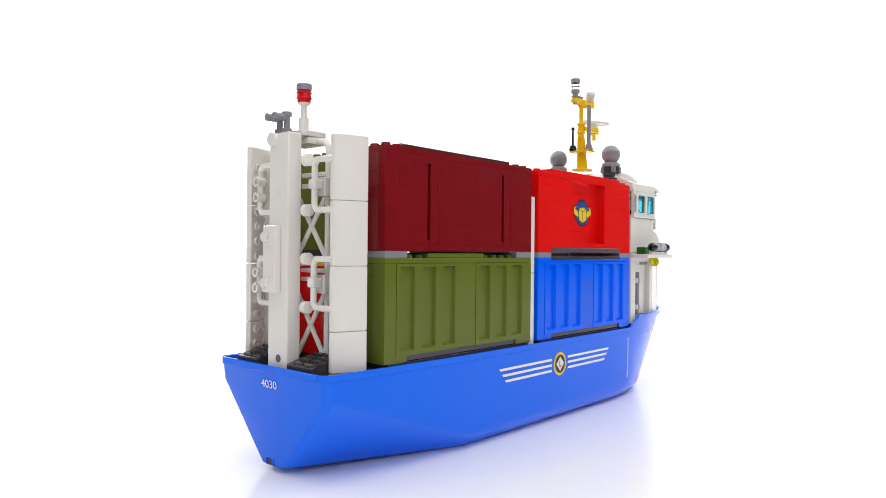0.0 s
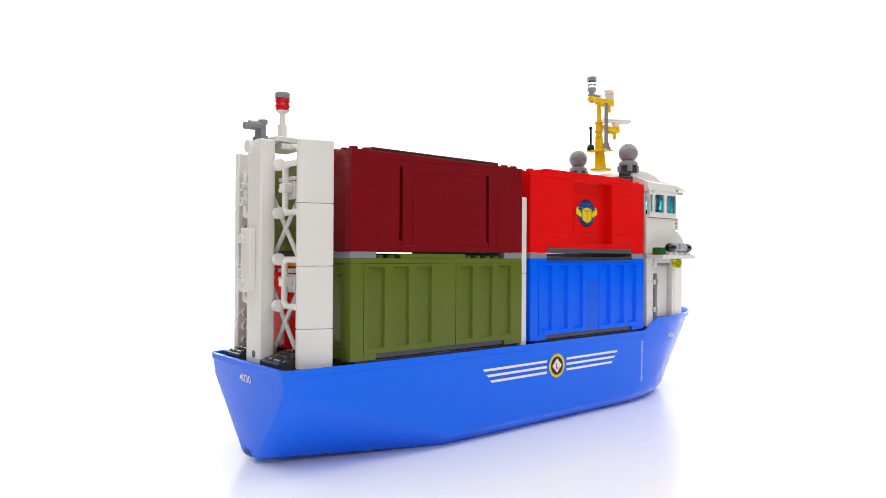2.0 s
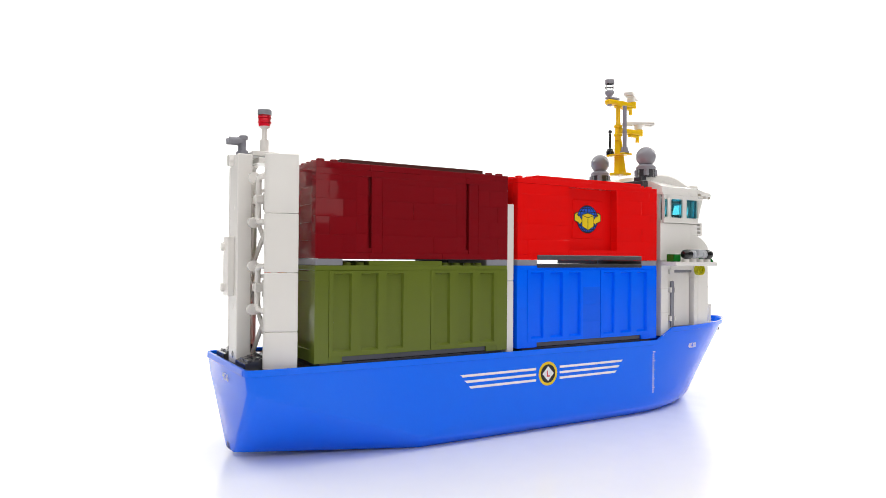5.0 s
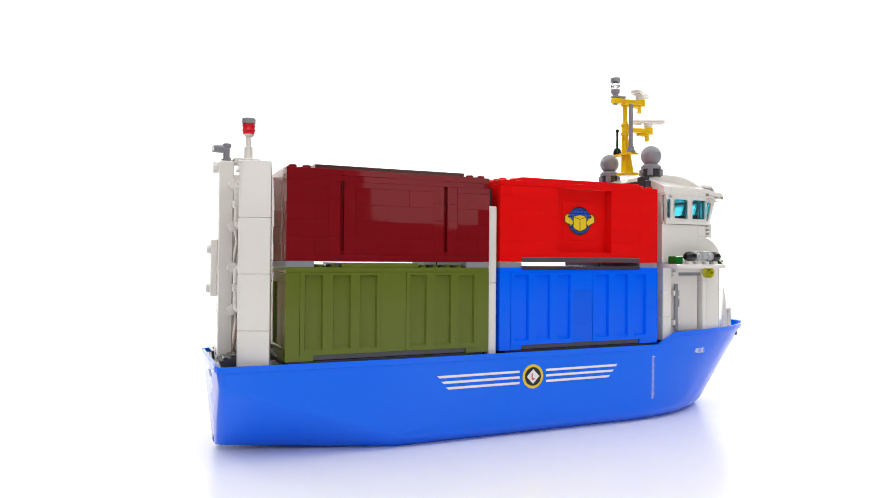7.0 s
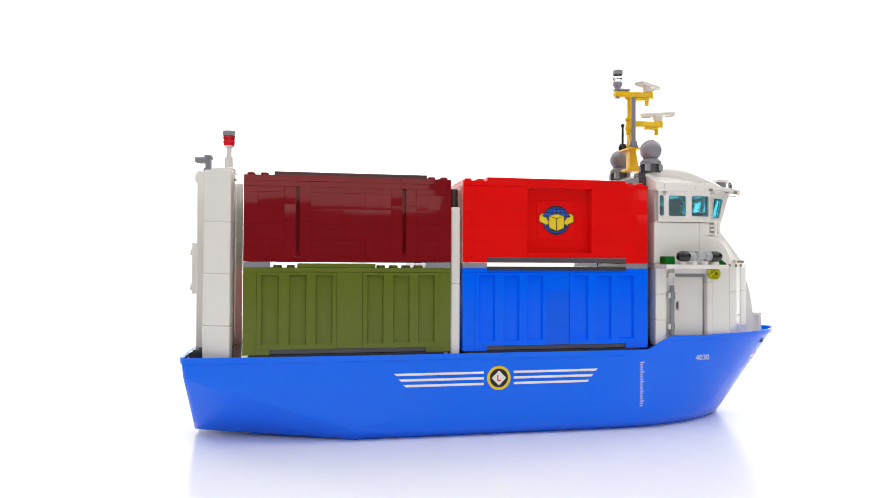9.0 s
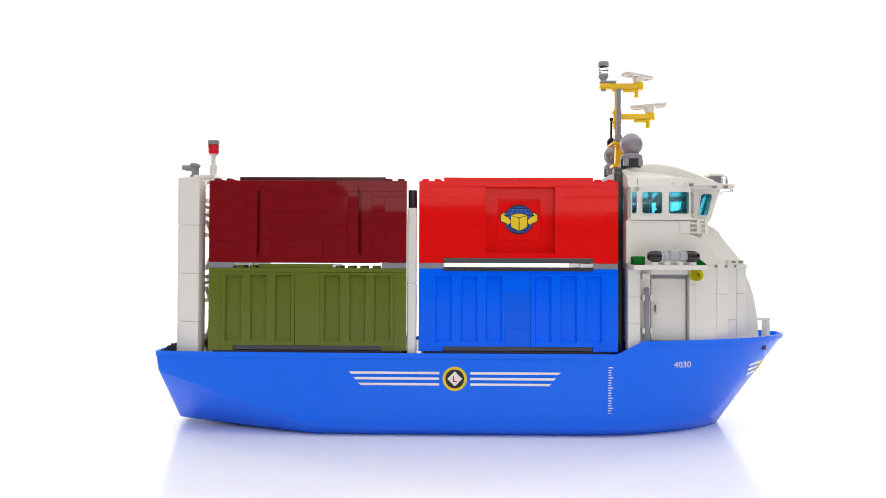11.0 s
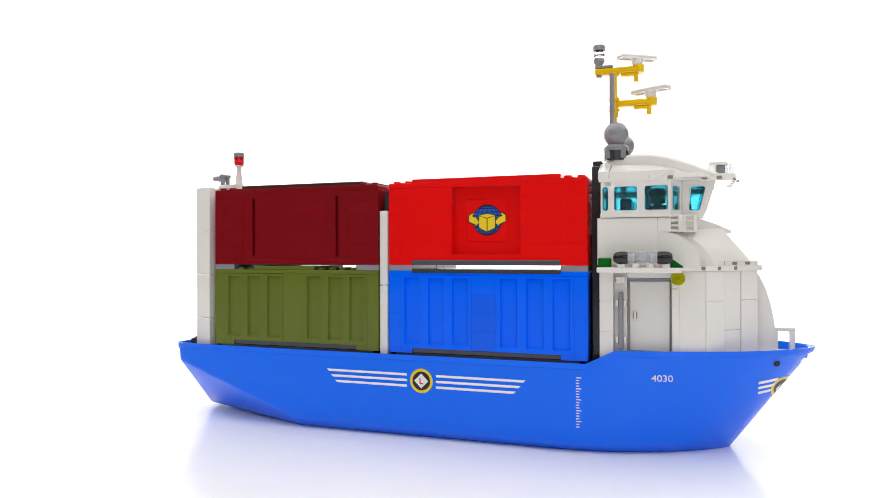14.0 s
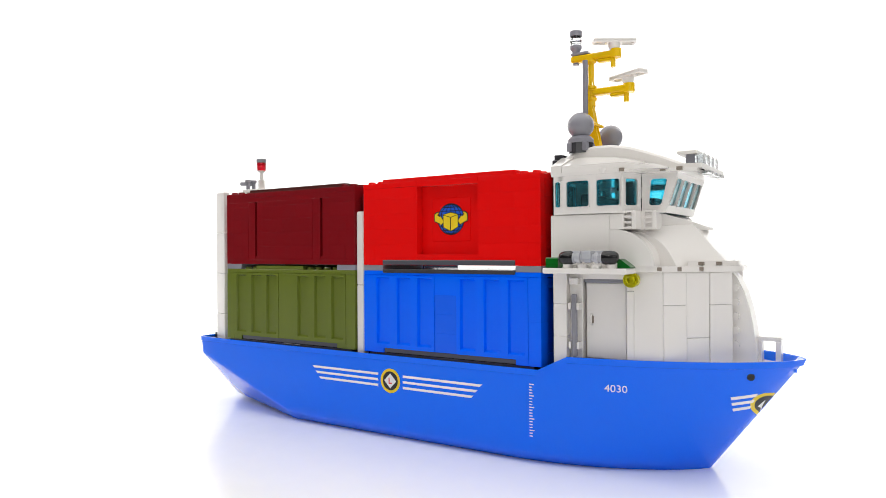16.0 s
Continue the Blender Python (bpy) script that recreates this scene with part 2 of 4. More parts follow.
def build_hull(ship):
    bm = B()
    prof = [station(**s) for s in STATIONS]
    grid = {}
    for i, p in enumerate(prof):
        for j, (x, w, z) in enumerate(p):
            for side in (-1, 1):
                if side == 1 and w < 1e-6:
                    grid[i, j, 1] = grid[i, j, -1]
                else:
                    grid[i, j, side] = bm.verts.new((x, side * w, z))
    n = len(prof[0])
    for i in range(len(prof) - 1):
        for j in range(n - 1):
            for side in (-1, 1):
                q = [grid[i, j, side], grid[i + 1, j, side], grid[i + 1, j + 1, side], grid[i, j + 1, side]]
                bm.faces.new(q)
    bm.faces.new([grid[0, j, -1] for j in range(n)] + [grid[0, j, 1] for j in range(n - 2, -1, -1)])
    last = len(prof) - 1
    for j in range(n - 2):
        bm.faces.new((grid[last, j, -1], grid[last, j + 1, -1], grid[last, j + 1, 1], grid[last, j, 1]))
    # rim and inner wall
    inner = outline(0.0016)
    low = [(x, max(min(w, hull_w(x, min(z - 0.007, 0.056)) - 0.0016), 0.0001), min(z - 0.007, 0.056)) for x, w, z in inner]
    rings = {}
    for side in (-1, 1):
        rings[side] = ([bm.verts.new((x, side * w, z)) for x, w, z in inner], [bm.verts.new((x, side * w, z)) for x, w, z in low])
        a, b = rings[side]
        for i in range(last):
            bm.faces.new((grid[i, 0, side], grid[i + 1, 0, side], a[i + 1], a[i]))
            bm.faces.new((a[i], a[i + 1], b[i + 1], b[i]))
    for k in (0, last):
        bm.faces.new((grid[k, 0, -1], rings[-1][0][k], rings[1][0][k], grid[k, 0, 1]))
        bm.faces.new((rings[-1][0][k], rings[-1][1][k], rings[1][1][k], rings[1][0][k]))
    bmesh.ops.remove_doubles(bm, verts=bm.verts, dist=1e-6)
    soft = [e for e in bm.edges if len(e.link_faces) == 2 and e.calc_face_angle() > 0.3 and all(-0.168 < v.co.x < -0.066 and v.co.z < RIM - 0.001 for v in e.verts)]
    bmesh.ops.bevel(bm, geom=soft, offset=0.0011, segments=2, affect="EDGES", profile=0.5)
    hull = part("hull", bm, BLUE, ship, "glossy bright blue one-piece hull")
    # the proud lip along the rim
    bm = B()
    o, q = outline(-0.0006), outline(0.0)
    def under(inset, dz):
        out = []
        for (x, w, z), st in zip(outline(inset), STATIONS):
            if "u" in st:
                x2 = XT + st["u"] * (stem_x(z - dz) - XT)
                x, w = min(x2 - inset * 2, x), max(hull_w(x2, z - dz) - inset, 0.0001)
            out.append((x, w, z))
        return out
    ol, ql = under(-0.0005, 0.0032), under(0.0002, 0.0036)
    for side in (-1, 1):
        r = [[bm.verts.new((p[0], side * p[1], p[2] + dz)) for p in src] for src, dz in ((o, 0.0002), (ol, -0.0032), (ql, -0.0036), (q, 0.0002))]
        for i in range(last):
            for k in range(4):
                bm.faces.new((r[k][i], r[k][i + 1], r[(k + 1) % 4][i + 1], r[(k + 1) % 4][i]))
        bm.faces.new([v[0] for v in r])
        bm.faces.new([v[last] for v in r])
    ws = hull_w(STERN, RIM)
    bx(bm, -0.1729, -0.1715, -ws, ws, RIM - 0.0034, RIM + 0.0002, 0.0004)
    part("rim", bm, BLUE, hull)
    # two slots low in the transom: dark blue blocks stand for their shade
    for ya, yb in ((0.0008, 0.0056), (-0.0018, -0.0004)):
        part("stern_slot", bx(B(), -0.1690, -0.1660, ya, yb, 0.0030, 0.0066, 0.0002), SHADE, hull, "transom slot with its shade put in as dark blue")
    return hull


def plan(bm, pts, z0, z1):
    return prism(bm, pts, "z", z0, z1)


def build_decks(ship):
    o = [(x, w) for x, w, z in outline(0.0022) if x < 0.136]
    plan(bm := B(), [(x, -w) for x, w in o] + [(x, w) for x, w in reversed(o)], 0.046, 0.0522)
    part("deck", bm, DARK, ship, "dark grey cargo deck inside the rim")
    bm = B()
    for x0, x1 in ((-0.137, -0.008), (0.0, 0.127)):
        bx(bm, x0 + 0.004, x1 - 0.004, -0.0455, 0.0455, 0.0522, 0.0547, 0.0003)
    part("cargo_rail", bm, DARK, ship, "dark grey plates under the containers")
    o = [(x, max(hull_w(x, 0.0555) - 0.0022, 0.0002)) for x, w, z in outline(0.0022) if 0.142 < x < 0.246]
    plan(bm := B(), [(x, -w) for x, w in o] + [(x, w) for x, w in reversed(o)], 0.0555, 0.0592)
    part("foredeck", bm, WHITE, ship, "white foredeck inside the bow")


def hull_y(x, z):
    return hull_w(x, z)


def decal(name, polys, mat, parent, lift, label=""):
    """Printed shapes laid on the starboard side of the hull; polys are fine outlines in x and z."""
    bm = B()
    for pts in polys:
        front = [bm.verts.new((x, -hull_y(x, z) - lift, z)) for x, z in pts]
        if len({tuple(round(c, 7) for c in v.co) for v in front}) >= 3:
            bm.faces.new(front)
    return part(name, bm, mat, parent, label)


def quad_strip(x0, x1, z0, z1, slant0=0.0, slant1=0.0, n=6):
    out = []
    for k in range(n):
        f, g = k / n, (k + 1) / n
        def X(t, v):
            return x0 + (x1 - x0) * t + (slant0 * (1 - t) + slant1 * t) * v
        out.append([(X(f, 0), z0), (X(g, 0), z0), (X(g, 1), z1), (X(f, 1), z1)])
    return out


def ring(cx, cz, r0, r1, n=28, limit=9.0):
    if r1 - r0 > 0.0013:
        k = math.ceil((r1 - r0) / 0.0013)
        return [q for j in range(k) for q in ring(cx, cz, r0 + (r1 - r0) * j / k, r0 + (r1 - r0) * (j + 1) / k, n, limit)]
    out = []
    for k in range(n):
        a, b = math.tau * k / n, math.tau * (k + 1) / n
        q = [(cx + r * math.cos(t), cz + r * math.sin(t)) for r, t in ((r0, a), (r1, a), (r1, b), (r0, b))]
        if r0 == 0:
            q = q[1:3] + [(cx, cz)]
        if min(p[0] - stem_x(p[1]) for p in q) < -0.0006:
            out.append([(min(p[0], stem_x(p[1]) - 0.0004), p[1]) for p in q])
    return out


def emblem_on_hull(hull, cx, cz, size=1.0, limit=9.0):
    s = size
    d = decal("badge", ring(cx, cz, 0, 0.0078 * s, 32, limit), PRINT_Y, hull, 0.00012, "yellow ring badge with a white diamond")
    decal("badge_disc", ring(cx, cz, 0, 0.0060 * s, 32, limit), PRINT_K, d, 0.0002)
    dia = [(cx, cz - 0.0048 * s), (cx + 0.0048 * s, cz), (cx, cz + 0.0048 * s), (cx - 0.0048 * s, cz)]
    if limit < 1:
        dia = [(cx - 0.0048 + 0.0012 * j, cz, 0.0012 * j) for j in range(4)]
        tri = []
        for (xa, z, ha), (xb, _, hb) in zip(dia, dia[1:]):
            tri.append([(min(p, stem_x(q) - 0.0003), q) for p, q in ((xa, z - ha), (xb, z - hb), (xb, z + hb), (xa, z + ha))][0 if ha else 1:])
        decal("badge_diamond", tri, PRINT_W, d, 0.0006)
    else:
        decal("badge_diamond", [dia], PRINT_W, d, 0.00028)
    if limit > 1:
        decal("badge_mark", [[(cx - 0.0012, cz - 0.002), (cx + 0.0014, cz - 0.002), (cx + 0.0014, cz - 0.0012), (cx - 0.0012, cz - 0.0012)], [(cx - 0.0012, cz - 0.0012), (cx - 0.0004, cz - 0.0012), (cx - 0.0004, cz + 0.002), (cx - 0.0012, cz + 0.002)]], PRINT_R, d, 0.00036)


def number_text(parent, m, size):
    c = bpy.data.curves.new("number", "FONT")
    c.body, c.size, c.align_x, c.extrude, c.offset = "4030", size, "LEFT", 0.00005, 0.0
    ob = bpy.data.objects.new("number", c)
    scene.collection.objects.link(ob)
    dg = bpy.context.evaluated_depsgraph_get()
    me = bpy.data.meshes.new_from_object(ob.evaluated_get(dg))
    bpy.data.objects.remove(ob)
    me.transform(m @ Matrix.Diagonal((1.05, 0.92, 1, 1)))
    me.materials.clear()
    me.materials.append(PRINT_W)
    return part("number", me, PRINT_W, parent, "white printed number 4030")


def hull_prints(hull):
    zc = 0.0375
    emblem_on_hull(hull, 0.0232, zc)
    for k in range(3):
        z = zc + 0.0036 - k * 0.0036
        decal("stripe", quad_strip(-0.043 + k * 0.0030, 0.0133, z - 0.00075, z + 0.0008, -0.0017, 0), PRINT_W, hull, 0.00012)
        decal("stripe", quad_strip(0.0331, 0.0893 - k * 0.0030, z - 0.00075, z + 0.0008, 0, 0.0017), PRINT_W, hull, 0.00012)
    for k in range(19):
        w = 0.0030 if k % 4 == 0 else 0.0019
        z = 0.0452 - k * 0.00162
        decal("draught_mark", [[(0.1212, z - 0.0003), (0.1212 + w, z - 0.0003), (0.1212 + w, z + 0.0003), (0.1212, z + 0.0003)]], PRINT_W, hull, 0.00012)
    # bow badge about the stem, with short stripes
    emblem_on_hull(hull, 0.2378, 0.0378, 1.0, 0.0004)
    for k in range(3):
        z = 0.0437 - k * 0.0033
        strip = quad_strip(0.2225, 0.2330 - k * 0.0017, z - 0.0014, z + 0.0003, 0, 0.0012, 6)
        decal("stripe", [[(x, q + (x - 0.2225) * 0.13) for x, q in p] for p in strip], PRINT_W, hull, 0.00014)
    # numbers: stern and starboard bow
    number_text(hull, Matrix.Translation((-0.1714, 0.0062, 0.0424)) @ Euler((0, radians(-7), 0)).to_matrix().to_4x4() @ Euler((radians(90), 0, radians(-90))).to_matrix().to_4x4(), 0.0063)
    a = math.atan2(hull_w(0.164, 0.047) - hull_w(0.176, 0.047), 0.012)
    number_text(hull, Matrix.Translation((0.1638, -hull_w(0.1638, 0.047) - 0.0004, 0.0450)) @ Euler((radians(90), 0, a)).to_matrix().to_4x4(), 0.0058)
    # anchor hole
    yb = hull_w(0.232, 0.0553)
    n = Vector((hull_w(0.228, 0.0553) - hull_w(0.236, 0.0553), -0.008, 0)).normalized()
    c = Vector((0.232, -yb, 0.0553))
    part("anchor_hole", cy(B(), c - n * 0.002, c + n * 0.0006, 0.0019), BLACK, hull, "dark round anchor hole")


ship = thing("cargo_ship", "toy brick container ship with blue hull, white wheelhouse and yellow mast", "toy ship")
hull = build_hull(ship)
build_decks(ship)
hull_prints(hull)

# ---- containers ----
YF, YB = -0.046, -0.0005          # outer and inner face of a starboard container
ZL, ZU = 0.0547, 0.1115           # undersides of the lower and upper layer


def flip(y0, y1, port):
    return (-y1, -y0) if port else (y0, y1)


def ribbed_panel(parent, mat, x0, z0, z1, port=False):
    """A wall panel six studs long with three sunk upright flutes."""
    bm = B()
    s = 1 if port else -1
    ya, yb, yc = s * 0.0463, s * 0.0445, s * 0.040
    bx(bm, x0 + 0.0001, x0 + 6 * U - 0.0001, *sorted((yb, yc)), z0, z1, 0)
    edges = [x0 + 0.0001]
    for c in (1.0, 3.05, 5.05):
        edges += [x0 + (c - 0.66) * U, x0 + (c + 0.66) * U]
    edges.append(x0 + 6 * U - 0.0001)
    for k in range(0, 8, 2):
        a, b = edges[k], edges[k + 1]
        sa, sb = (0.0008 if k else 0), (0.0008 if k < 6 else 0)
        prism(bm, [(a - sa, yb), (b + sb, yb), (b, ya), (a, ya)], "z", z0, z1)
    for k in range(1, 7, 2):
        a, b = edges[k], edges[k + 1]
        prism(bm, [(yb, z1 - 0.0023), (ya, z1 - 0.0015), (ya, z1), (yb, z1)], "x", a, b)
        prism(bm, [(yb, z0), (ya, z0), (ya, z0 + 0.0026), (yb, z0 + 0.0038)], "x", a, b)
    return part("panel", bm, mat, parent)


def studs_on(c, mat, xs, ys, z):
    for x in xs:
        for y in ys:
            stud(c, mat, x, y, z)


def ribbed_container(x0, mat, label, top, base, port=False):
    c = thing("ribbed_container", label, "container", "containers on the ship")
    x1 = x0 + 16 * U
    y0, y1 = flip(YF, YB, port)
    z0 = ZL
    zt = 0.1078
    bm = bx(B(), x0 + 0.0015, x1 - 0.0015, y0 + 0.0055, y1 - 0.0002, z0 + P, zt - P, 0.0002)
    part("core", bm, mat, c)
    part("top_plate", bx(B(), x0, x1, y0, y1, zt - P * 0.9, zt, 0.0003), mat, c)
    for a, b in ((x0, x0 + U), (x1 - U, x1)):
        ya, yb = (y0, y0 + 0.009) if not port else (y1 - 0.009, y1)
        cuts = 1 if mat is OLIVE else 2
        for k in range(cuts):
            h = (zt - P * 0.9 - z0) / cuts
            brick("corner_brick", c, mat, a, b, ya, yb, z0 + h * k, z0 + h * (k + 1))
    ribbed_panel(c, mat, x0 + U, z0 + P, zt - P * 0.9, port)
    ribbed_panel(c, mat, x0 + 9 * U, z0 + P, zt - P * 0.9, port)
    ya, yb = (y0, y0 + 0.008) if not port else (y1 - 0.008, y1)
    cuts = 1 if mat is OLIVE else 4
    h = (zt - P * 0.9 - z0 - P) / cuts
    for k in range(cuts):
        brick("brick", c, MBLUE if mat is CBLUE and k < 3 else mat, x0 + 7 * U, x0 + 9 * U, ya, yb, z0 + P + h * k, z0 + P + h * (k + 1))
    for a, b in ((x0 + U, x0 + 2 * U), (x1 - 2 * U, x1 - U)):
        brick("base_brick", c, mat, a, b, ya, yb, z0, z0 + P)
    part("base_plate", bx(B(), x0 + 2 * U, x1 - 2 * U, y0 + 0.001, y1, z0 + 0.0002, z0 + P, 0.0003), base, c, "grey base plate")
    # end walls: framed, with a sunk field
    for xe, s in ((x0, 1), (x1, -1)):
        bm = B()
        for q0, q1, r0, r1 in ((y0 + 0.009, y1, z0, z0 + 0.007), (y0 + 0.009, y1, zt - 0.009, zt - P), (y1 - 0.007, y1, z0 + 0.007, zt - 0.009)):
            bx(bm, *sorted((xe + s * 0.0002, xe + s * 0.003)), q0, q1, r0, r1, 0.0003)
        part("end_frame", bm, mat, c)
    m0, m1, m2 = top
    if m2 is DARK:
        part("top_tile", bx(B(), x0 + m0 * U, x0 + m1 * U, y0 - 0.0006, y1 - 0.002, zt - 0.0014, zt + 0.0011, 0.0003), m2, c, "dark grey top plate")
    else:
        part("top_tile", bx(B(), x0 + m0 * U, x0 + m1 * U, y0 + 0.0004, y1 - 0.002, zt, zt + 0.0026, 0.0003), m2, c)
    ys = [y0 + U * (k + 0.5) for k in range(5)]
    studs_on(c, mat, [x0 + U * (k + 0.5) for k in range(16) if 2 <= k < 14 and not m0 <= k < m1], ys[:2] if not port else ys[-2:], zt)
    part("end_cushion", bx(B(), x0, x0 + 2 * U, y0, y1, zt, ZU - 0.0001, 0.0003), GREY, c, "grey end plate")
    part("end_cushion", bx(B(), x1 - 2 * U, x1, y0, y1, zt, ZU - 0.0001, 0.0003), GREY, c, "grey end plate")
    return c


TH, BH = 0.0034, 0.0098           # heights of a thin plate and of a brick in the upper containers


def course(c, mat, x0, z0, z1, joints, name="brick"):
    """One course on the outer face: joints are the studs at which bricks meet."""
    for a, b in zip(joints, joints[1:]):
        brick(name, c, mat, x0 + a * U, x0 + b * U, YF, YF + 0.006, z0, z1)


def dark_red_container(x0):
    c = thing("dark_red_container", "dark red brick-built container with brown top tiles and two slots", "container", "containers on the ship")
    x1 = x0 + 16 * U
    z0, H = ZU, 0.0099
    zt = z0 + 4 * BH + 4 * TH
    part("core", bx(B(), x0 + 0.002, x1 - 0.002, YF + 0.0062, YB - 0.0002, z0 + 0.0002, zt - P, 0.0002), DRED, c)
    course(c, DRED, x0, z0, z0 + TH, (0, 4, 10, 16), "sill_plate")
    ends = ((0, 2, 3), (0, 1, 3), (0, 2, 3), (0, 1, 3))
    mids = ((5, 9.2, 11.2), (5, 11.2), (5, 7.5, 11.2), (5, 9.2, 11.2))
    bows = ((13.2, 15, 16), (13.2, 14.2, 16), (13.2, 15, 16), (13.2, 14.2, 16))
    for k in range(4):
        for joints in (ends[k], mids[k], bows[k]):
            course(c, DRED, x0, z0 + TH + k * BH, z0 + TH + (k + 1) * BH, joints)
    zp = z0 + TH + 4 * BH
    for joints in ((0, 2, 3), (5, 11.2), (13.2, 16)):
        course(c, DRED, x0, zp, zp + TH, joints, "plate")
    course(c, DRED, x0, zp + TH, zp + 2 * TH, (0, 4.1, 12.1, 16), "plate")
    for a in (3, 11.2):
        xa, za, zb = x0 + a * U, z0 + TH, zp + TH
        for k in range(4):
            h = (zb - za) / 4
            brick("brick", c, DRED, xa, xa + 0.0070, YF + 0.0002, YF + 0.006, za + h * k, za + h * (k + 1))
            brick("brick", c, DRED, xa + 0.0093, xa + 2 * U, YF + 0.0002, YF + 0.006, za + h * k, za + h * (k + 1))
        part("slot_back", bx(B(), xa + 0.006, xa + 0.010, YF + 0.0030, YF + 0.0060, za, zb, 0), DRED, c)
        brick("slot_foot", c, DRED, xa + 0.0070, xa + 0.0093, YF + 0.0006, YF + 0.003, za, za + 0.0026)
    for a, b in ((0, 4), (4, 8), (8, 12), (12, 16)):
        brick("top_plate", c, DRED, x0 + a * U, x0 + b * U, YF, YB, zt - TH, zt)
    for xe in (x0, x1 - 0.0019):
        for k in range(5):
            for a, b in ((0.0062, 0.022), (0.022, 0.0455)) if k % 2 else ((0.0062, 0.03), (0.03, 0.0455)):
                brick("end_brick", c, DRED, xe, xe + 0.0019, YF + a, YF + b, z0 + k * H, z0 + (k + 1) * H)
    for a, b in ((2, 6), (6, 10), (10, 14)):
        brick("top_tile", c, BROWN, x0 + (a + 0.2) * U, x0 + (b + 0.2) * U, YF + U * 0.9, YB - U * 0.9, zt, zt + P)
    studs_on(c, DRED, [x0 + U * (k + 0.5) for k in (0, 1, 14, 15)], [YF + U * (k + 0.55) for k in range(5)], zt)
    part("base_strip", bx(B(), x0 + 2.4 * U, x1 - 2.4 * U, YF + 0.003, YB, z0 - 0.0004, z0 + 0.0002, 0), DARK, c)
    return c


def red_container(x0):
    c = thing("red_container", "bright red brick-built container with a sunk badge field", "container", "containers on the ship")
    x1 = x0 + 16 * U
    z0, H = ZU, 0.0099
    zt = z0 + 5 * H + P
    xa, xb, za, zb = x0 + 0.043, x0 + 0.0875, z0 + 0.0068, z0 + 0.0492
    part("core", bx(B(), x0 + 0.002, x1 - 0.002, YF + 0.0062, YB - 0.0002, z0 + 0.0002, zt - P, 0.0002), RED, c)
    ja, jb = (xa - x0) / U, (xb - x0) / U
    for k, (za1, zb1) in enumerate(zip((0, TH, TH + BH, TH + 2 * BH, TH + 3 * BH, TH + 4 * BH), (TH, TH + BH, TH + 2 * BH, TH + 3 * BH, TH + 4 * BH, 5 * H))):
        course(c, RED, x0, z0 + za1, z0 + zb1, (0, 1, ja) if k % 2 else (0, ja))
        course(c, RED, x0, z0 + za1, z0 + zb1, (jb, 15, 16) if k % 2 else (jb, 14, 16))
    brick("sill_plate", c, RED, xa, xb, YF, YF + 0.006, z0, za)
    brick("top_plate", c, RED, x0, xa, YF, YB, zt - P, zt)
    brick("top_plate", c, RED, xb, x1, YF, YB, zt - P, zt)
    brick("top_plate", c, RED, xa, xb, YF, YB, zb, zt)
    field = part("badge_field", bx(B(), xa + 0.008, xb - 0.0085, YF + 0.0058, YF + 0.0064, za + 0.008, zb - 0.0075, 0.0003), RED, c, "smooth red panel with a globe and box print")
    for xe in (x0, x1 - 0.0019):
        for k in range(5):
            for a, b in ((0.0062, 0.022), (0.022, 0.0455)) if k % 2 else ((0.0062, 0.03), (0.03, 0.0455)):
                brick("end_brick", c, RED, xe, xe + 0.0019, YF + a, YF + b, z0 + k * H, z0 + (k + 1) * H)
    for a, b in ((2, 8), (8, 14)):
        brick("top_tile", c, RED, x0 + a * U, x0 + b * U, YF + 0.0005, YB - 0.001, zt, zt + P * 0.8)
    studs_on(c, RED, [x0 + U * (k + 0.5) for k in (0, 1, 14, 15)], [YF + U * (k + 0.55) for k in range(5)], zt)
    part("base_plate", bx(B(), x0 + 2 * U, x1 - 2 * U, YF - 0.0006, YF + 0.012, z0 + 0.0001, z0 + 0.0032, 0.0003), PLATE, c, "dark grey base plate")
    globe_print(field, (xa + xb) / 2 - 0.0003, (za + zb) / 2 + 0.0004, YF + 0.0058)
    return c


def flat(name, pts, mat, parent, y):
    bm = B()
    bm.faces.new([bm.verts.new((x, y, z)) for x, z in pts])
    return part(name, bm, mat, parent)


def grown(pts, d):
    cx, cz = sum(p[0] for p in pts) / len(pts), sum(p[1] for p in pts) / len(pts)
    out = []
    for x, z in pts:
        v = Vector((x - cx, z - cz))
        v = v * (1 + d / v.length)
        out.append((cx + v.x, cz + v.y))
    return out


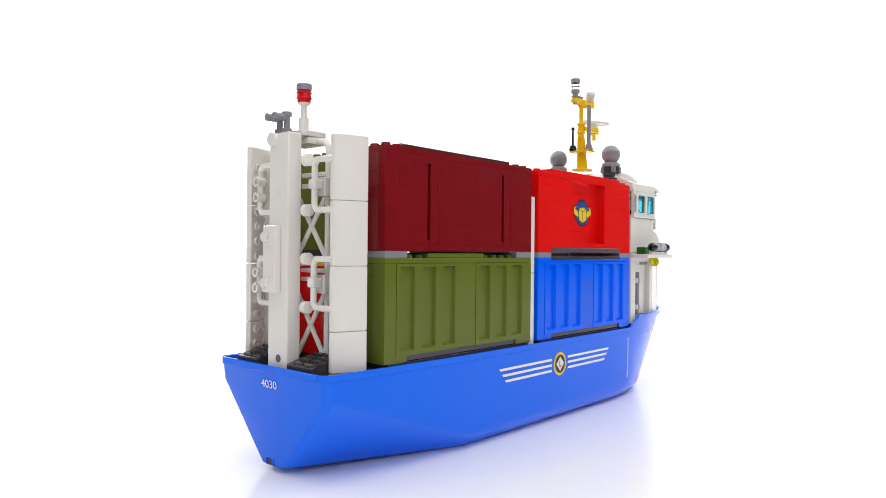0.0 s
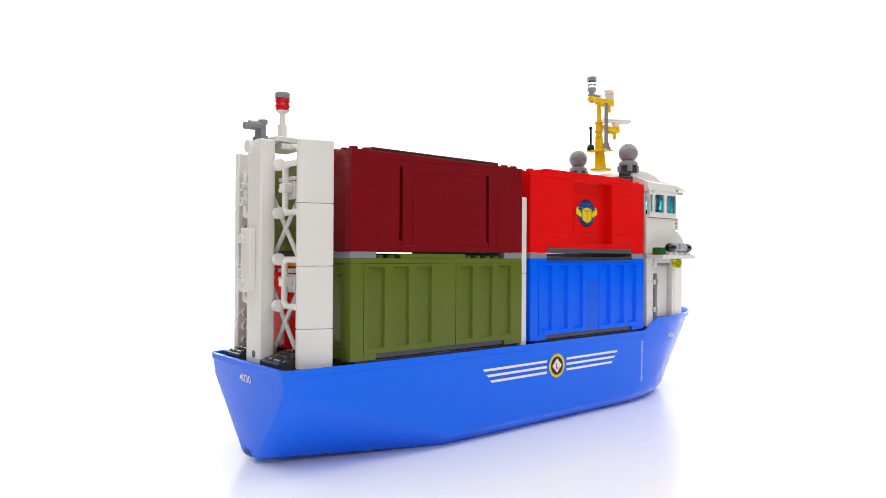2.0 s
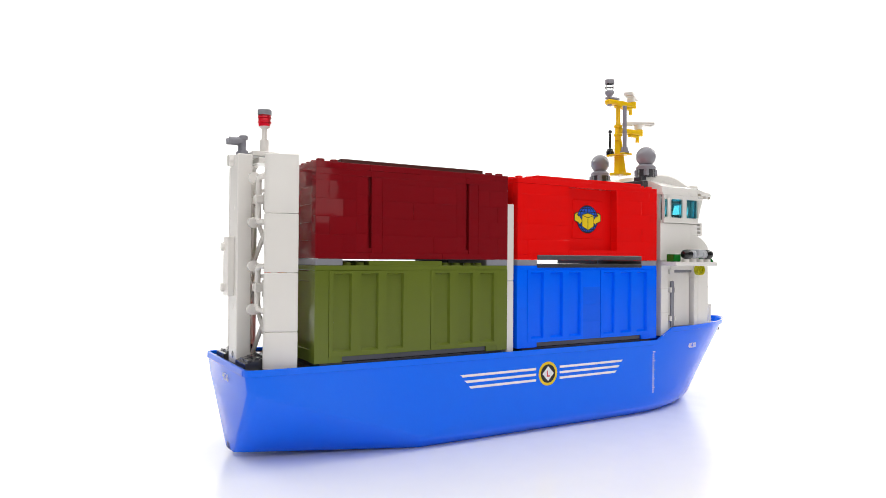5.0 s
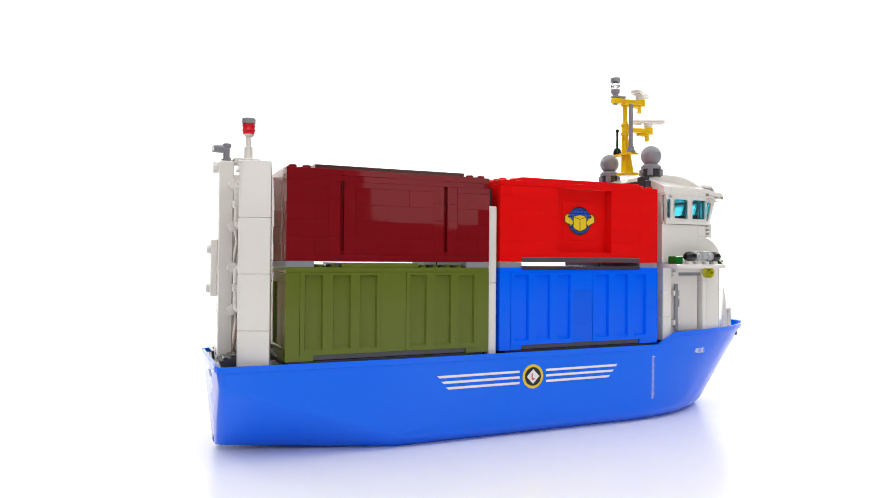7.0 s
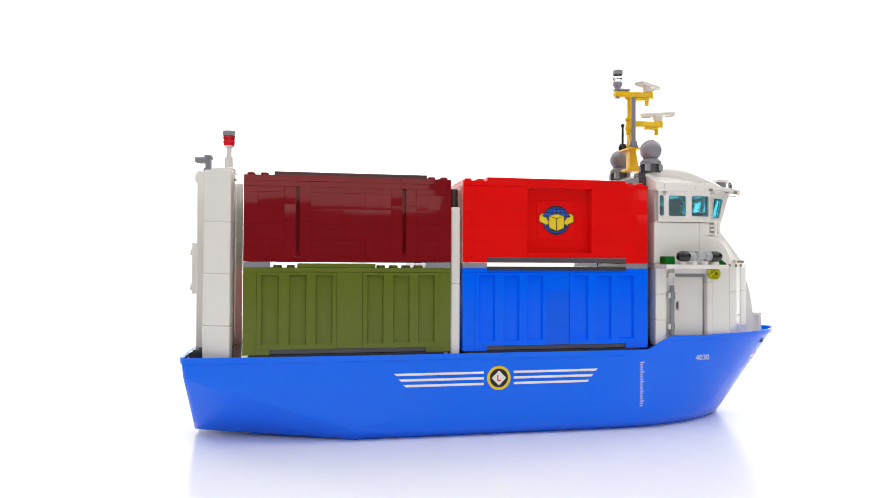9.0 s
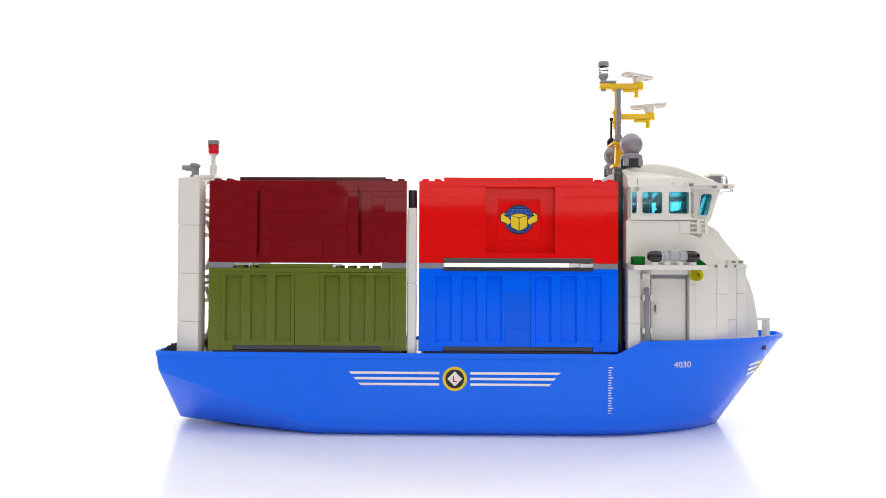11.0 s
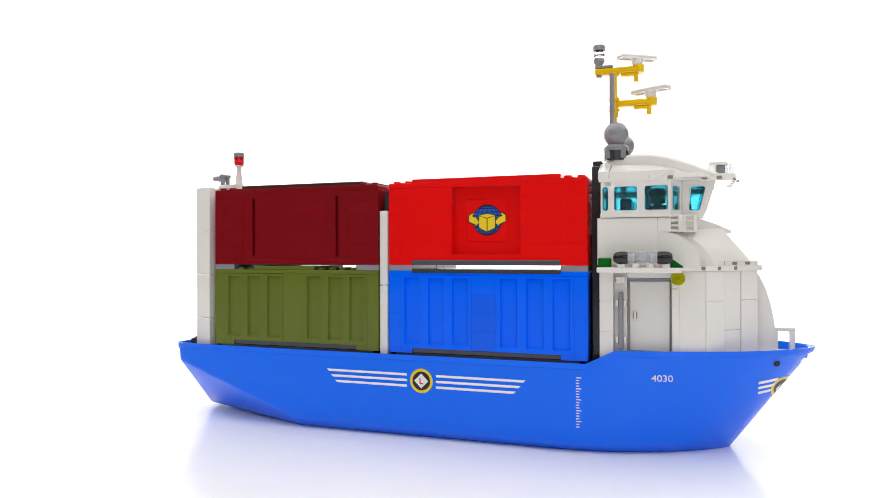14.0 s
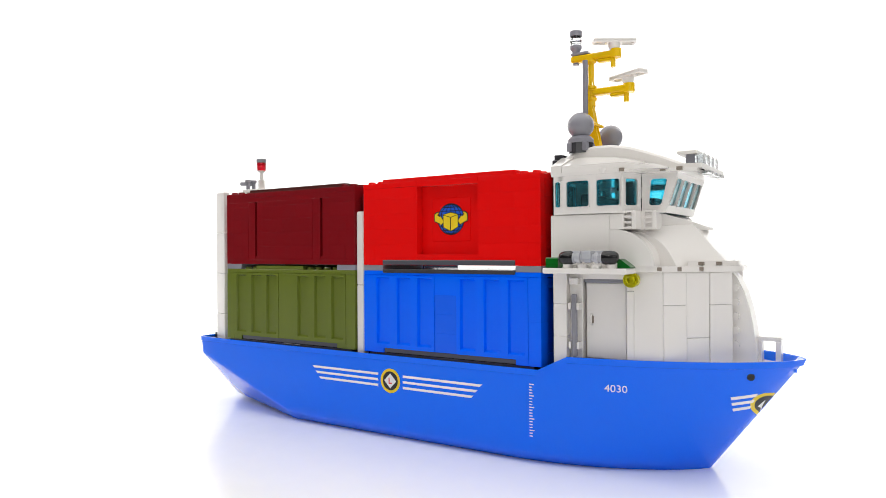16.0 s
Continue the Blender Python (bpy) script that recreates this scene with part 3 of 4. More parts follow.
def globe_print(field, cx, cz, y):
    r = 0.0092
    circ = [(cx + r * math.cos(k * math.tau / 40), cz + r * math.sin(k * math.tau / 40)) for k in range(40)]
    flat("globe_outline", grown(circ, 0.0006), PRINT_K, field, y - 0.0001)
    flat("globe", circ, PRINT_B, field, y - 0.0002)
    bm = B()
    for f in (-0.8, -0.42, 0.0, 0.42, 0.8):
        pts = [(cx + r * f * math.cos(t), cz + r * math.sin(t)) for t in [(-0.5 + k / 14) * math.pi for k in range(15)]]
        for a, b in zip(pts, pts[1:]):
            d = Vector((b[0] - a[0], b[1] - a[1])).normalized() * 0.00026
            bm.faces.new([bm.verts.new((p[0] + sx * d.y, y - 0.00026, p[1] - sx * d.x)) for p, sx in ((a, 1), (b, 1), (b, -1), (a, -1))])
    for f in (-0.75, -0.5, 0.3, 0.55, 0.8):
        w = r * math.sqrt(1 - f * f)
        bm.faces.new([bm.verts.new((cx + s * w, y - 0.00026, cz + f * r + q)) for s, q in ((-1, -0.00026), (1, -0.00026), (1, 0.00026), (-1, 0.00026))])
    part("globe_lines", bm, PRINT_K, field)
    for s in (-1, 1):
        arrow = [(0.0052, -0.0022), (0.0078, -0.0048), (0.0080, -0.0036), (0.0122, -0.0014), (0.0122, 0.0034), (0.0104, 0.0050), (0.0088, 0.0050), (0.0104, 0.0032), (0.0082, 0.0016), (0.0080, 0.0024)]
        pts = [(cx + s * a * 0.97, cz + b * 0.8 + 0.0002) for a, b in arrow]
        flat("arrow_outline", grown(pts, 0.0007), PRINT_K, field, y - 0.0003)
        flat("arrow", pts, PRINT_Y, field, y - 0.0004)
    top = [(0, 0.0013), (0.0052, 0.0028), (0.0, 0.0040), (-0.0052, 0.0028)]
    left = [(-0.0052, 0.0024), (-0.0003, 0.0009), (-0.0003, -0.0072), (-0.0052, -0.0048)]
    right = [(-a, b) for a, b in left]
    hexa = [(-0.0056, 0.0030), (0, 0.0045), (0.0056, 0.0030), (0.0056, -0.0050), (0, -0.0078), (-0.0056, -0.0050)]
    flat("box_outline", [(cx + a, cz + b) for a, b in hexa], PRINT_K, field, y - 0.0005)
    for nm, q in (("box_top", top), ("box_side", left), ("box_side", right)):
        flat(nm, [(cx + a, cz + b) for a, b in q], PRINT_Y, field, y - 0.0006)


ribbed_container(-0.1362, OLIVE, "olive green ribbed brick container on the aft deck", (4, 10, OLIVE), PLATE)
ribbed_container(-0.0002, CBLUE, "bright blue ribbed brick container on the forward deck", (2, 14, DARK), PLATE)
dark_red_container(-0.1362)
red_container(-0.0002)


def port_container(z0, mat, label, name, stripe, x0=-0.1362, plate=None):
    c = thing(name, label, "container", "containers on the ship")
    x1 = x0 + 0.128
    part("core", bx(B(), x0 + 0.002, x1 - 0.002, 0.0008, 0.0455, z0 + 0.0002, z0 + 0.051, 0.0003), mat, c)
    for k in range(5):
        for a, b in ((0.0008, 0.014), (0.014, 0.03), (0.03, 0.046)) if k % 2 else ((0.0008, 0.022), (0.022, 0.046)):
            brick("end_brick", c, mat, x0, x0 + 0.0019, a, b, z0 + k * H, z0 + (k + 1) * H)
            brick("end_brick", c, mat, x1 - 0.0019, x1, a, b, z0 + k * H, z0 + (k + 1) * H)
    if stripe:
        part("top_plate", bx(B(), x0, x1, 0.0008, 0.046, z0 + 5 * H, z0 + 5 * H + P, 0.0003), plate or YELLOW, c, "plain top plate" if plate else "yellow top plate")
        for xa in (x0, x1 - 2 * U):
            part("end_cushion", bx(B(), xa, xa + 2 * U, 0.0008, 0.046, z0 + 5 * H + P, ZU, 0.0003), DARK, c, "dark grey end plate")
    else:
        part("top_plate", bx(B(), x0, x1, 0.0008, 0.046, z0 + 5 * H, z0 + 5 * H + P, 0.0003), mat, c)
        studs_on(c, mat, [x0 + U * (k + 0.5) for k in (0, 1, 14, 15)], [0.0008 + U * (k + 0.55) for k in range(5)], z0 + 5 * H + P)
    return c


port_container(ZL, RED, "red brick container with a yellow top plate on the aft deck", "red_yellow_container", True)
port_container(ZU, OLIVE, "olive green brick container stacked on a red one", "olive_container", False)
port_container(ZL, CBLUE, "blue brick container with dark end plates on the forward deck", "blue_container", True, -0.0002, CBLUE)


# ---- stern tower ----
def stern_tower():
    tower = part("exhaust_pillar", bx(B(), -0.1685, -0.1602, -0.0104, 0.0056, 0.0522, 0.1700, 0.0006), WHITE, ship, "tall white pillar at the stern")
    for z in (0.0835, 0.1400):
        part("moulding_mark", cy(B(), (-0.1684, -0.0020, z), (-0.16865, -0.0020, z), 0.0022, seg=24), WHITE, tower)
    part("boss", cy(B(), (-0.168, 0.0006, 0.1668), (-0.1712, 0.0006, 0.1668), 0.0034, seg=24), WHITE, tower)
    plate = part("aft_plate", bx(B(), -0.1722, -0.1684, -0.0050, 0.0054, 0.0900, 0.1235, 0.0004), WHITE, tower)
    for z in (0.0947, 0.1177):
        part("stud", cy(B(), (-0.1722, 0.0024, z), (-0.1740, 0.0024, z), 0.0025), WHITE, plate)
    # no real opening: the grey of this disc stands for shade in the hole
    part("pin_hole", cy(B(), (-0.1655, -0.0036, 0.0572), (-0.16865, -0.0036, 0.0572), 0.0020), PLATE, tower, "pin hole as a grey disc, its shade in the colour")
    # plates on top
    part("top_plate", bx(B(), -0.1570, -0.1448, -0.0110, 0.0070, 0.1655, 0.1685, 0.0003), WHITE, tower)
    part("top_plate", bx(B(), -0.1600, -0.1450, -0.0105, 0.0066, 0.1695, 0.1722, 0.0003), WHITE, tower)
    # girder: two legs, rungs and crossed braces on either side
    for s in (-1, 1):
        y = 0.0035 + s * 0.0225
        girder = part("girder_leg", bx(B(), -0.1515, -0.1485, y - 0.0016, y + 0.0016, 0.0522, 0.160, 0.0006), WHITE, tower)
        part("girder_bend", tube(B(), [(-0.150, y, 0.158), (-0.150, y, 0.163), (-0.150, y - s * 0.003, 0.1665), (-0.150, y - s * 0.009, 0.1675)], 0.0017), WHITE, girder)
        for z in (0.0965, 0.1010, 0.1440, 0.1495):
            part("rung", bx(B(), -0.1545, -0.1500, *sorted((0.0035 + s * 0.006, y)), z - 0.0010, z + 0.0012, 0.0003), WHITE, girder)
        for za, zb in ((0.054, 0.093), (0.1055, 0.1415)):
            part("brace", tube(B(), [(-0.158, 0.0035 + s * 0.006, za), (-0.150, y, zb)], 0.0013), WHITE, girder)
            part("brace", tube(B(), [(-0.158, 0.0035 + s * 0.006, zb), (-0.150, y, za)], 0.0013), WHITE, girder)
    # side panels of stacked wall pieces
    for s in (-1, 1):
        if s < 0:
            a, b = Vector((-0.1442, -0.0422)), Vector((-0.1614, -0.0366))
        else:
            a, b = Vector((-0.1455, 0.0430)), Vector((-0.1622, 0.0374))
        t = (b - a).normalized()
        n = Vector((-t.y, t.x))
        n = n if n.y * s < 0 else -n
        for z0, z1 in ((0.0522, 0.0722), (0.0722, 0.1038), (0.1038, 0.1355), (0.1355, 0.1675)):
            q = [a, b - t * 0.0030, b - t * 0.0012 + n * 0.0004, b + n * 0.0016, b + n * 0.0046, a + n * 0.0046]
            bm = prism(B(), [(v.x, v.y) for v in q], "z", z0 + 0.0001, z1 - 0.0001)
            bmesh.ops.bevel(bm, geom=bm.edges[:], offset=0.0004, segments=1, affect="EDGES")
            part("side_panel", bm, WHITE, tower)
        for k in range(13):
            z = 0.060 + k * 0.008
            for f in (0.3, 0.72):
                c = a.lerp(b, f) + n * 0.0046
                if s == 1:
                    bm = turned(B(), (0, 0), [(0.0024, 0), (0.0024, 0.0011), (0.0013, 0.0011), (0.0013, 0.0002)], 12)
                    ob = part("inner_stud", bm, WHITE, tower)
                    ob.matrix_basis = Matrix.Translation((c.x, c.y, z)) @ Vector((n.x, n.y, 0)).to_track_quat("Z", "Y").to_matrix().to_4x4()
                elif f > 0.5:
                    part("inner_stud", cy(B(), (c.x, c.y, z), (c.x + n.x * 0.0015, c.y + n.y * 0.0015, z), 0.0024), WHITE, tower)
        e = a + t * 0.002 + n * 0.0046
        g = a + t * 0.006 + n * 0.0046
        part("panel_core", prism(B(), [(v.x, v.y) for v in (e, g, g + n * 0.004, e + n * 0.004)], "z", 0.0522, 0.165), WHITE, tower)
        # brackets: a bar bent to a U between panel and girder
        for z0, z1 in ((0.083, 0.107), (0.131, 0.156)):
            y0, y1 = (0.0150, 0.0265) if s > 0 else (-0.0350, -0.0198)
            o = 1 if y0 > y1 else -1
            br = part("bracket", tube(B(), [(-0.1595, y0, z0), (-0.1595, y1 + o * 0.002, z0), (-0.1595, y1, z0 + 0.002), (-0.1595, y1, z1 - 0.002), (-0.1595, y1 + o * 0.002, z1), (-0.1595, y0, z1)], 0.0017), WHITE, tower)
            mid = (z0 + z1) / 2
            if s < 0:
                for z in (z0, z1):
                    part("knob", cy(B(), (-0.1612, y1 + 0.0018, z), (-0.1612, y1 + 0.0052, z), 0.0031), WHITE, br)
                part("clip", bx(B(), -0.1560, -0.1500, y1 - 0.0036, y1 + 0.0040, mid - 0.0052, mid + 0.0042, 0.0003), WHITE, br)
                part("clip_jaw", bx(B(), -0.1618, -0.1560, y1 - 0.0026, y1 + 0.0026, mid - 0.0020, mid + 0.0028, 0.0006), WHITE, br)
            else:
                for z in (mid - 0.0042, mid + 0.0042):
                    bm = turned(B(), (0, 0), [(0.0027, -0.0020), (0.0027, 0.0026), (0.0016, 0.0026), (0.0016, 0.0004)], 16)
                    hollow = part("ring_stud", bm, WHITE, br)
                    hollow.matrix_basis = Matrix.Translation((-0.1600, y1, z)) @ Euler((0, radians(-90), 0)).to_matrix().to_4x4()
        # dark sloped tiles on the deck
        sl = part("deck_slope", prism(B(), [(-0.1690, 0.0522), (-0.1520, 0.0522), (-0.1520, 0.0598), (-0.1690, 0.0552)], "y", *sorted((s * 0.0115 if s < 0 else 0.0135, s * 0.0315))), DARK, tower, "dark grey ridged slope")
        for k in range(4):
            for j in range(2):
                ya = s * (0.0140 + 0.0085 * j)
                x = -0.1672 + 0.004 * k
                z = 0.0557 + (x + 0.169) * 0.27
                part("tread", bx(B(), x, x + 0.0028, *sorted((ya, ya + s * 0.007)), z - 0.001, z + 0.0006, 0.0003), DARK, sl)
    # warning lamp
    x, y = -0.1502, 0.0016
    mast = part("lamp_post", turned(B(), (x, y), [(0.0038, 0.1720), (0.0038, 0.1734), (0.0026, 0.1738), (0.0026, 0.1806), (0.0016, 0.1810), (0.0016, 0.1870), (0.0024, 0.1874), (0.0036, 0.1884)]), WHITE, tower, "white post of the warning lamp")
    part("lamp_glass", turned(B(), (x, y), [(0.0034, 0.1884), (0.0036, 0.1903), (0.0041, 0.1906), (0.0041, 0.1912), (0.0036, 0.1915), (0.0036, 0.1930), (0.0041, 0.1933), (0.0041, 0.1940), (0.0036, 0.1943), (0.0038, 0.1951)]), CRED, mast, "clear red lamp body")
    part("lamp_cap", turned(B(), (x, y), [(0.0041, 0.1951), (0.0041, 0.1979), (0.0038, 0.1983)]), GREY, mast, "grey lamp cap")
    # grey taps
    tap_base = part("tap_base", bx(B(), -0.1662, -0.1600, -0.004, 0.0065, 0.1695, 0.1712, 0.0003), GREY, tower, "grey base plate")
    for y in (-0.0015, 0.0045):
        tap = part("tap", turned(B(), (-0.1632, y), [(0.0026, 0.1712), (0.0026, 0.1728), (0.0016, 0.1732), (0.0016, 0.1788), (0.0025, 0.1792), (0.0025, 0.1810), (0.0022, 0.1814)]), GREY, tap_base)
        part("spout", tube(B(), [(-0.1632, y, 0.1784), (-0.1680, y, 0.1784), (-0.1682, y, 0.1784), (-0.1712, y, 0.1784)], 0.0019), GREY, tap)
    return tower


stern_tower()


def mid_post():
    post = part("divider_post", bx(B(), -0.0078, -0.0018, -0.0445, -0.0385, 0.0522, 0.098, 0.0006), WHITE, ship, "thin white post between containers")
    part("upper_post", bx(B(), -0.0078, -0.0018, -0.0445, -0.0385, 0.0981, 0.147, 0.0006), WHITE, post)
    part("post_peg", cy(B(), (-0.0048, -0.037, 0.147), (-0.0048, -0.037, 0.159), 0.0028), DARK, post, "dark grey peg")


mid_post()

# ---- deckhouse and wheelhouse ----
def quad_wall(bm, A, Bq, C, D, thick, holes):
    """A wall on four corners (foot left, foot right, head right, head left, seen from outside) with openings (u0, u1, v0, v1)."""
    A, Bq, C, D = map(Vector, (A, Bq, C, D))
    n = (Bq - A).cross(D - A).normalized()
    us = sorted({0.0, 1.0, *[h[k] for h in holes for k in (0, 1)]})
    vs = sorted({0.0, 1.0, *[h[k] for h in holes for k in (2, 3)]})
    def at(u, v, d):
        return (A * (1 - u) + Bq * u) * (1 - v) + (D * (1 - u) + C * u) * v - n * d
    for u0, u1 in zip(us, us[1:]):
        for v0, v1 in zip(vs, vs[1:]):
            if any(h[0] <= u0 + 1e-6 and u1 <= h[1] + 1e-6 and h[2] <= v0 + 1e-6 and v1 <= h[3] + 1e-6 for h in holes):
                continue
            q = [[bm.verts.new(at(u, v, d)) for u, v in ((u0, v0), (u1, v0), (u1, v1), (u0, v1))] for d in (0, thick)]
            bm.faces.new(q[0])
            bm.faces.new(q[1])
            for k in range(4):
                bm.faces.new((q[0][k], q[0][(k + 1) % 4], q[1][(k + 1) % 4], q[1][k]))
    bmesh.ops.remove_doubles(bm, verts=bm.verts, dist=1e-6)
    return at


def round_rect(u0, u1, v0, v1, ru, rv, n=4):
    out = []
    for cu, cv, a in ((u1 - ru, v1 - rv, 0), (u0 + ru, v1 - rv, 90), (u0 + ru, v0 + rv, 180), (u1 - ru, v0 + rv, 270)):
        for k in range(n + 1):
            t = radians(a + 90 * k / n)
            out.append((cu + ru * math.cos(t), cv + rv * math.sin(t)))
    return out


def window_wall(name, corners, holes, parent, thick=0.0022):
    bm = B()
    at = quad_wall(bm, *corners, thick, holes)
    wall = part(name, bm, WHITE, parent)
    A, Bq, C, D = map(Vector, corners)
    w, h = (Bq - A).length, (D - A).length
    for u0, u1, v0, v1 in holes:
        r = 0.0013
        inner = round_rect(u0 + 0.0004 / w, u1 - 0.0004 / w, v0 + 0.0004 / h, v1 - 0.0004 / h, r / w, r / h)
        k = len(inner)
        outer = []
        for u, v in inner:
            outer.append((u0 if u < (u0 + u1) / 2 else u1, v0 if v < (v0 + v1) / 2 else v1))
        bm = B()
        rows = [[bm.verts.new(at(u, v, d)) for u, v in src] for src, d in ((outer, -0.0003), (inner, -0.0003), (inner, thick * 0.8))]
        for a, b in zip(rows, rows[1:]):
            for j in range(k):
                q = [a[j], a[(j + 1) % k], b[(j + 1) % k], b[j]]
                bm.faces.new(q)
        bmesh.ops.remove_doubles(bm, verts=bm.verts, dist=2e-6)
        part("window_frame", bm, WHITE, wall)
        bm = B()
        loop = round_rect(u0 + 0.0003 / w, u1 - 0.0003 / w, v0 + 0.0003 / h, v1 - 0.0003 / h, r / w, r / h)
        f, g = [[bm.verts.new(at(u, v, d)) for u, v in loop] for d in (0.0006, 0.0016)]
        bm.faces.new(f)
        bm.faces.new(g)
        for j in range(k):
            bm.faces.new((f[j], f[(j + 1) % k], g[(j + 1) % k], g[j]))
        inner2 = [((u0 + u1) / 2 + (u - (u0 + u1) / 2) * (1 - 0.0022 / (w * (u1 - u0))), (v0 + v1) / 2 + (v - (v0 + v1) / 2) * (1 - 0.0022 / (h * (v1 - v0)))) for u, v in loop]
        rim = B()
        rr = [[rim.verts.new(at(u, v, d)) for u, v in src] for src, d in ((loop, 0.0017), (inner2, 0.0017), (inner2, 0.0026), (loop, 0.0026))]
        for a in range(4):
            for j in range(k):
                rim.faces.new((rr[a][j], rr[a][(j + 1) % k], rr[(a + 1) % 4][(j + 1) % k], rr[(a + 1) % 4][j]))
        part("pane_rim", rim, CYAN, wall)
        pane = part("pane", bm, CYAN, wall, "clear light blue window pane")
    return wall


def lower_house():
    base = 0.0592
    house = part("deckhouse", bx(B(), 0.137, 0.184, -0.034, 0.034, base, 0.108, 0.0004), WHITE, ship, "white brick-built deckhouse")
    for s in (-1, 1):
        # corner post of three tall bricks
        for k in range(3):
            z0 = base - 0.004 + k * 0.0177
            brick("corner_brick", house, WHITE, 0.1345, 0.1425, *sorted((s * 0.0445, s * 0.0365)), max(z0, 0.0555), z0 + 0.0177 if k < 2 else 0.1085, 0.0004)
        # wall beside the door, and over it
        brick("wall_panel", house, WHITE, 0.1750, 0.1790, *sorted((s * 0.0415, s * 0.0335)), base, 0.0983, 0.0003)
        brick("wall_panel", house, WHITE, 0.1750, 0.1790, *sorted((s * 0.0415, s * 0.0335)), 0.0984, 0.1085, 0.0003)
        brick("door_post", house, WHITE, 0.1425, 0.1500, *sorted((s * 0.0400, s * 0.0335)), base, 0.1085, 0.0003)
        brick("lintel", house, WHITE, 0.1500, 0.1750, *sorted((s * 0.0405, s * 0.0335)), 0.1045, 0.1085, 0.0003)
        door = part("door", bx(B(), 0.1512, 0.1740, *sorted((s * 0.0378, s * 0.0345)), base + 0.002, 0.1025, 0.0006), WHITE, house, "white closed door")
        y = s * 0.0378
        part("handle", tube(B(), [(0.1545, y - s * 0.0004, 0.0794), (0.1545, y + s * 0.0018, 0.0800), (0.1545, y + s * 0.0018, 0.0846), (0.1545, y - s * 0.0004, 0.0852)], 0.0006, 8), WHITE, door)
        # the recess is a tan patch: its shade is in the colour
        part("handle_recess", bx(B(), 0.1534, 0.1556, *sorted((y - s * 0.0004, y + s * 0.00008)), 0.0802, 0.0844, 0), WHITE_SHADE, door)
        part("head_strip", bx(B(), 0.1507, 0.1745, *sorted((s * 0.0395, s * 0.0340)), 0.1025, 0.1046, 0.0003), GREY, house, "grey strip over the door")
        part("threshold", bx(B(), 0.1507, 0.1745, *sorted((s * 0.0400, s * 0.0340)), base, base + 0.0018, 0.0003), GREY, house, "grey threshold")
        rod = part("grey_rod", bx(B(), 0.1453, 0.1483, *sorted((s * 0.0452, s * 0.0426)), 0.0620, 0.0964, 0.0007), GREY, house, "grey upright rod in white clips")
        for z in (0.0683, 0.0896):
            part("clip_base", bx(B(), 0.1440, 0.1497, *sorted((s * 0.0427, s * 0.0395)), z - 0.0019, z + 0.0019, 0.0003), WHITE, rod)
            for xc in (0.1438, 0.1485):
                part("clip", bx(B(), xc, xc + 0.0014, *sorted((s * 0.0455, s * 0.0420)), z - 0.0019, z + 0.0019, 0.0003), WHITE, rod)
        part("top_clip", bx(B(), 0.1440, 0.1490, *sorted((s * 0.0445, s * 0.0400)), 0.1015, 0.1050, 0.0003), WHITE, house)
        # rounded front of upright bricks
        curve = [(0.1790, 0.0415), (0.1935, 0.0390), (0.2034, 0.0318), (0.2129, 0.0228), (0.2225, 0.0150)]
        cuts = [None, 0.0913, 0.0742, 0.0914]
        for k, ((xa, wa), (xb, wb)) in enumerate(zip(curve, curve[1:])):
            step = 0.0005 if k % 2 else 0.0
            a, b = Vector((xa, s * wa)), Vector((xb, s * wb))
            t = (b - a).normalized()
            nrm = Vector((t.y, -t.x)) * (1 if Vector((t.y, -t.x)).dot(Vector((0.3, s))) > 0 else -1)
            for z0, z1 in ((base, cuts[k]), (cuts[k] + 0.00012, 0.1085)) if cuts[k] else ((base, 0.1085),):
                q = [a + nrm * step, b + nrm * step, b - nrm * 0.007, a - nrm * 0.007]
                bm = prism(B(), [(v.x, v.y) for v in q], "z", z0, z1)
                bmesh.ops.bevel(bm, geom=bm.edges[:], offset=0.00035, segments=1, affect="EDGES")
                part("wall_brick", bm, WHITE, house)
    # round fin on the stem side
    prof = [(0.2195, base), (0.2335, base), (0.2330, 0.070), (0.2318, 0.080), (0.2300, 0.0895), (0.2275, 0.098), (0.2240, 0.1055), (0.2195, 0.1105)]
    part("bow_fin", prism(B(), prof, "y", -0.0098, 0.0040), WHITE, house)
    for s in (-1, 1):
        for k in range(5):
            z = 0.070 + k * 0.0075
            part("fin_stud", cy(B(), (0.2232, s * 0.0098, z), (0.2232, s * 0.0114, z), 0.0020), WHITE, house)
    # ledge plate round the top of the lower storey; tan blocks paint the shade of its notches
    rim = [(0.1345, 0.0440), (0.1842, 0.0440), (0.1940, 0.0400), (0.2040, 0.0328), (0.2135, 0.0238), (0.2220, 0.0165), (0.2255, 0.0105)]
    part("ledge", prism(B(), [(x, -w) for x, w in rim] + [(x, w) for x, w in reversed(rim)], "z", 0.1085, 0.1117), WHITE, house)
    for s in (-1, 1):
        for x, w in ((0.1920, 0.0408), (0.2005, 0.0353), (0.2095, 0.0276)):
            part("notch", bx(B(), x - 0.0013, x + 0.0013, *sorted((s * (w + 0.0004), s * (w - 0.003))), 0.1092, 0.1111, 0), WHITE_SHADE, house)
        for x, w in ((0.2095, 0.0256), (0.2170, 0.0190)):
            part("notch", bx(B(), x - 0.0013, x + 0.0013, *sorted((s * (w + 0.0010), s * (w - 0.003))), 0.1121, 0.1137, 0), WHITE_SHADE, house)
    nose = [(0.2040, 0.0305), (0.2129, 0.0222), (0.2210, 0.0152), (0.2235, 0.0080)]
    part("nose_plate", prism(B(), [(x, -w) for x, w in nose] + [(x, w) for x, w in reversed(nose)], "z", 0.1117, 0.1142), WHITE, house)
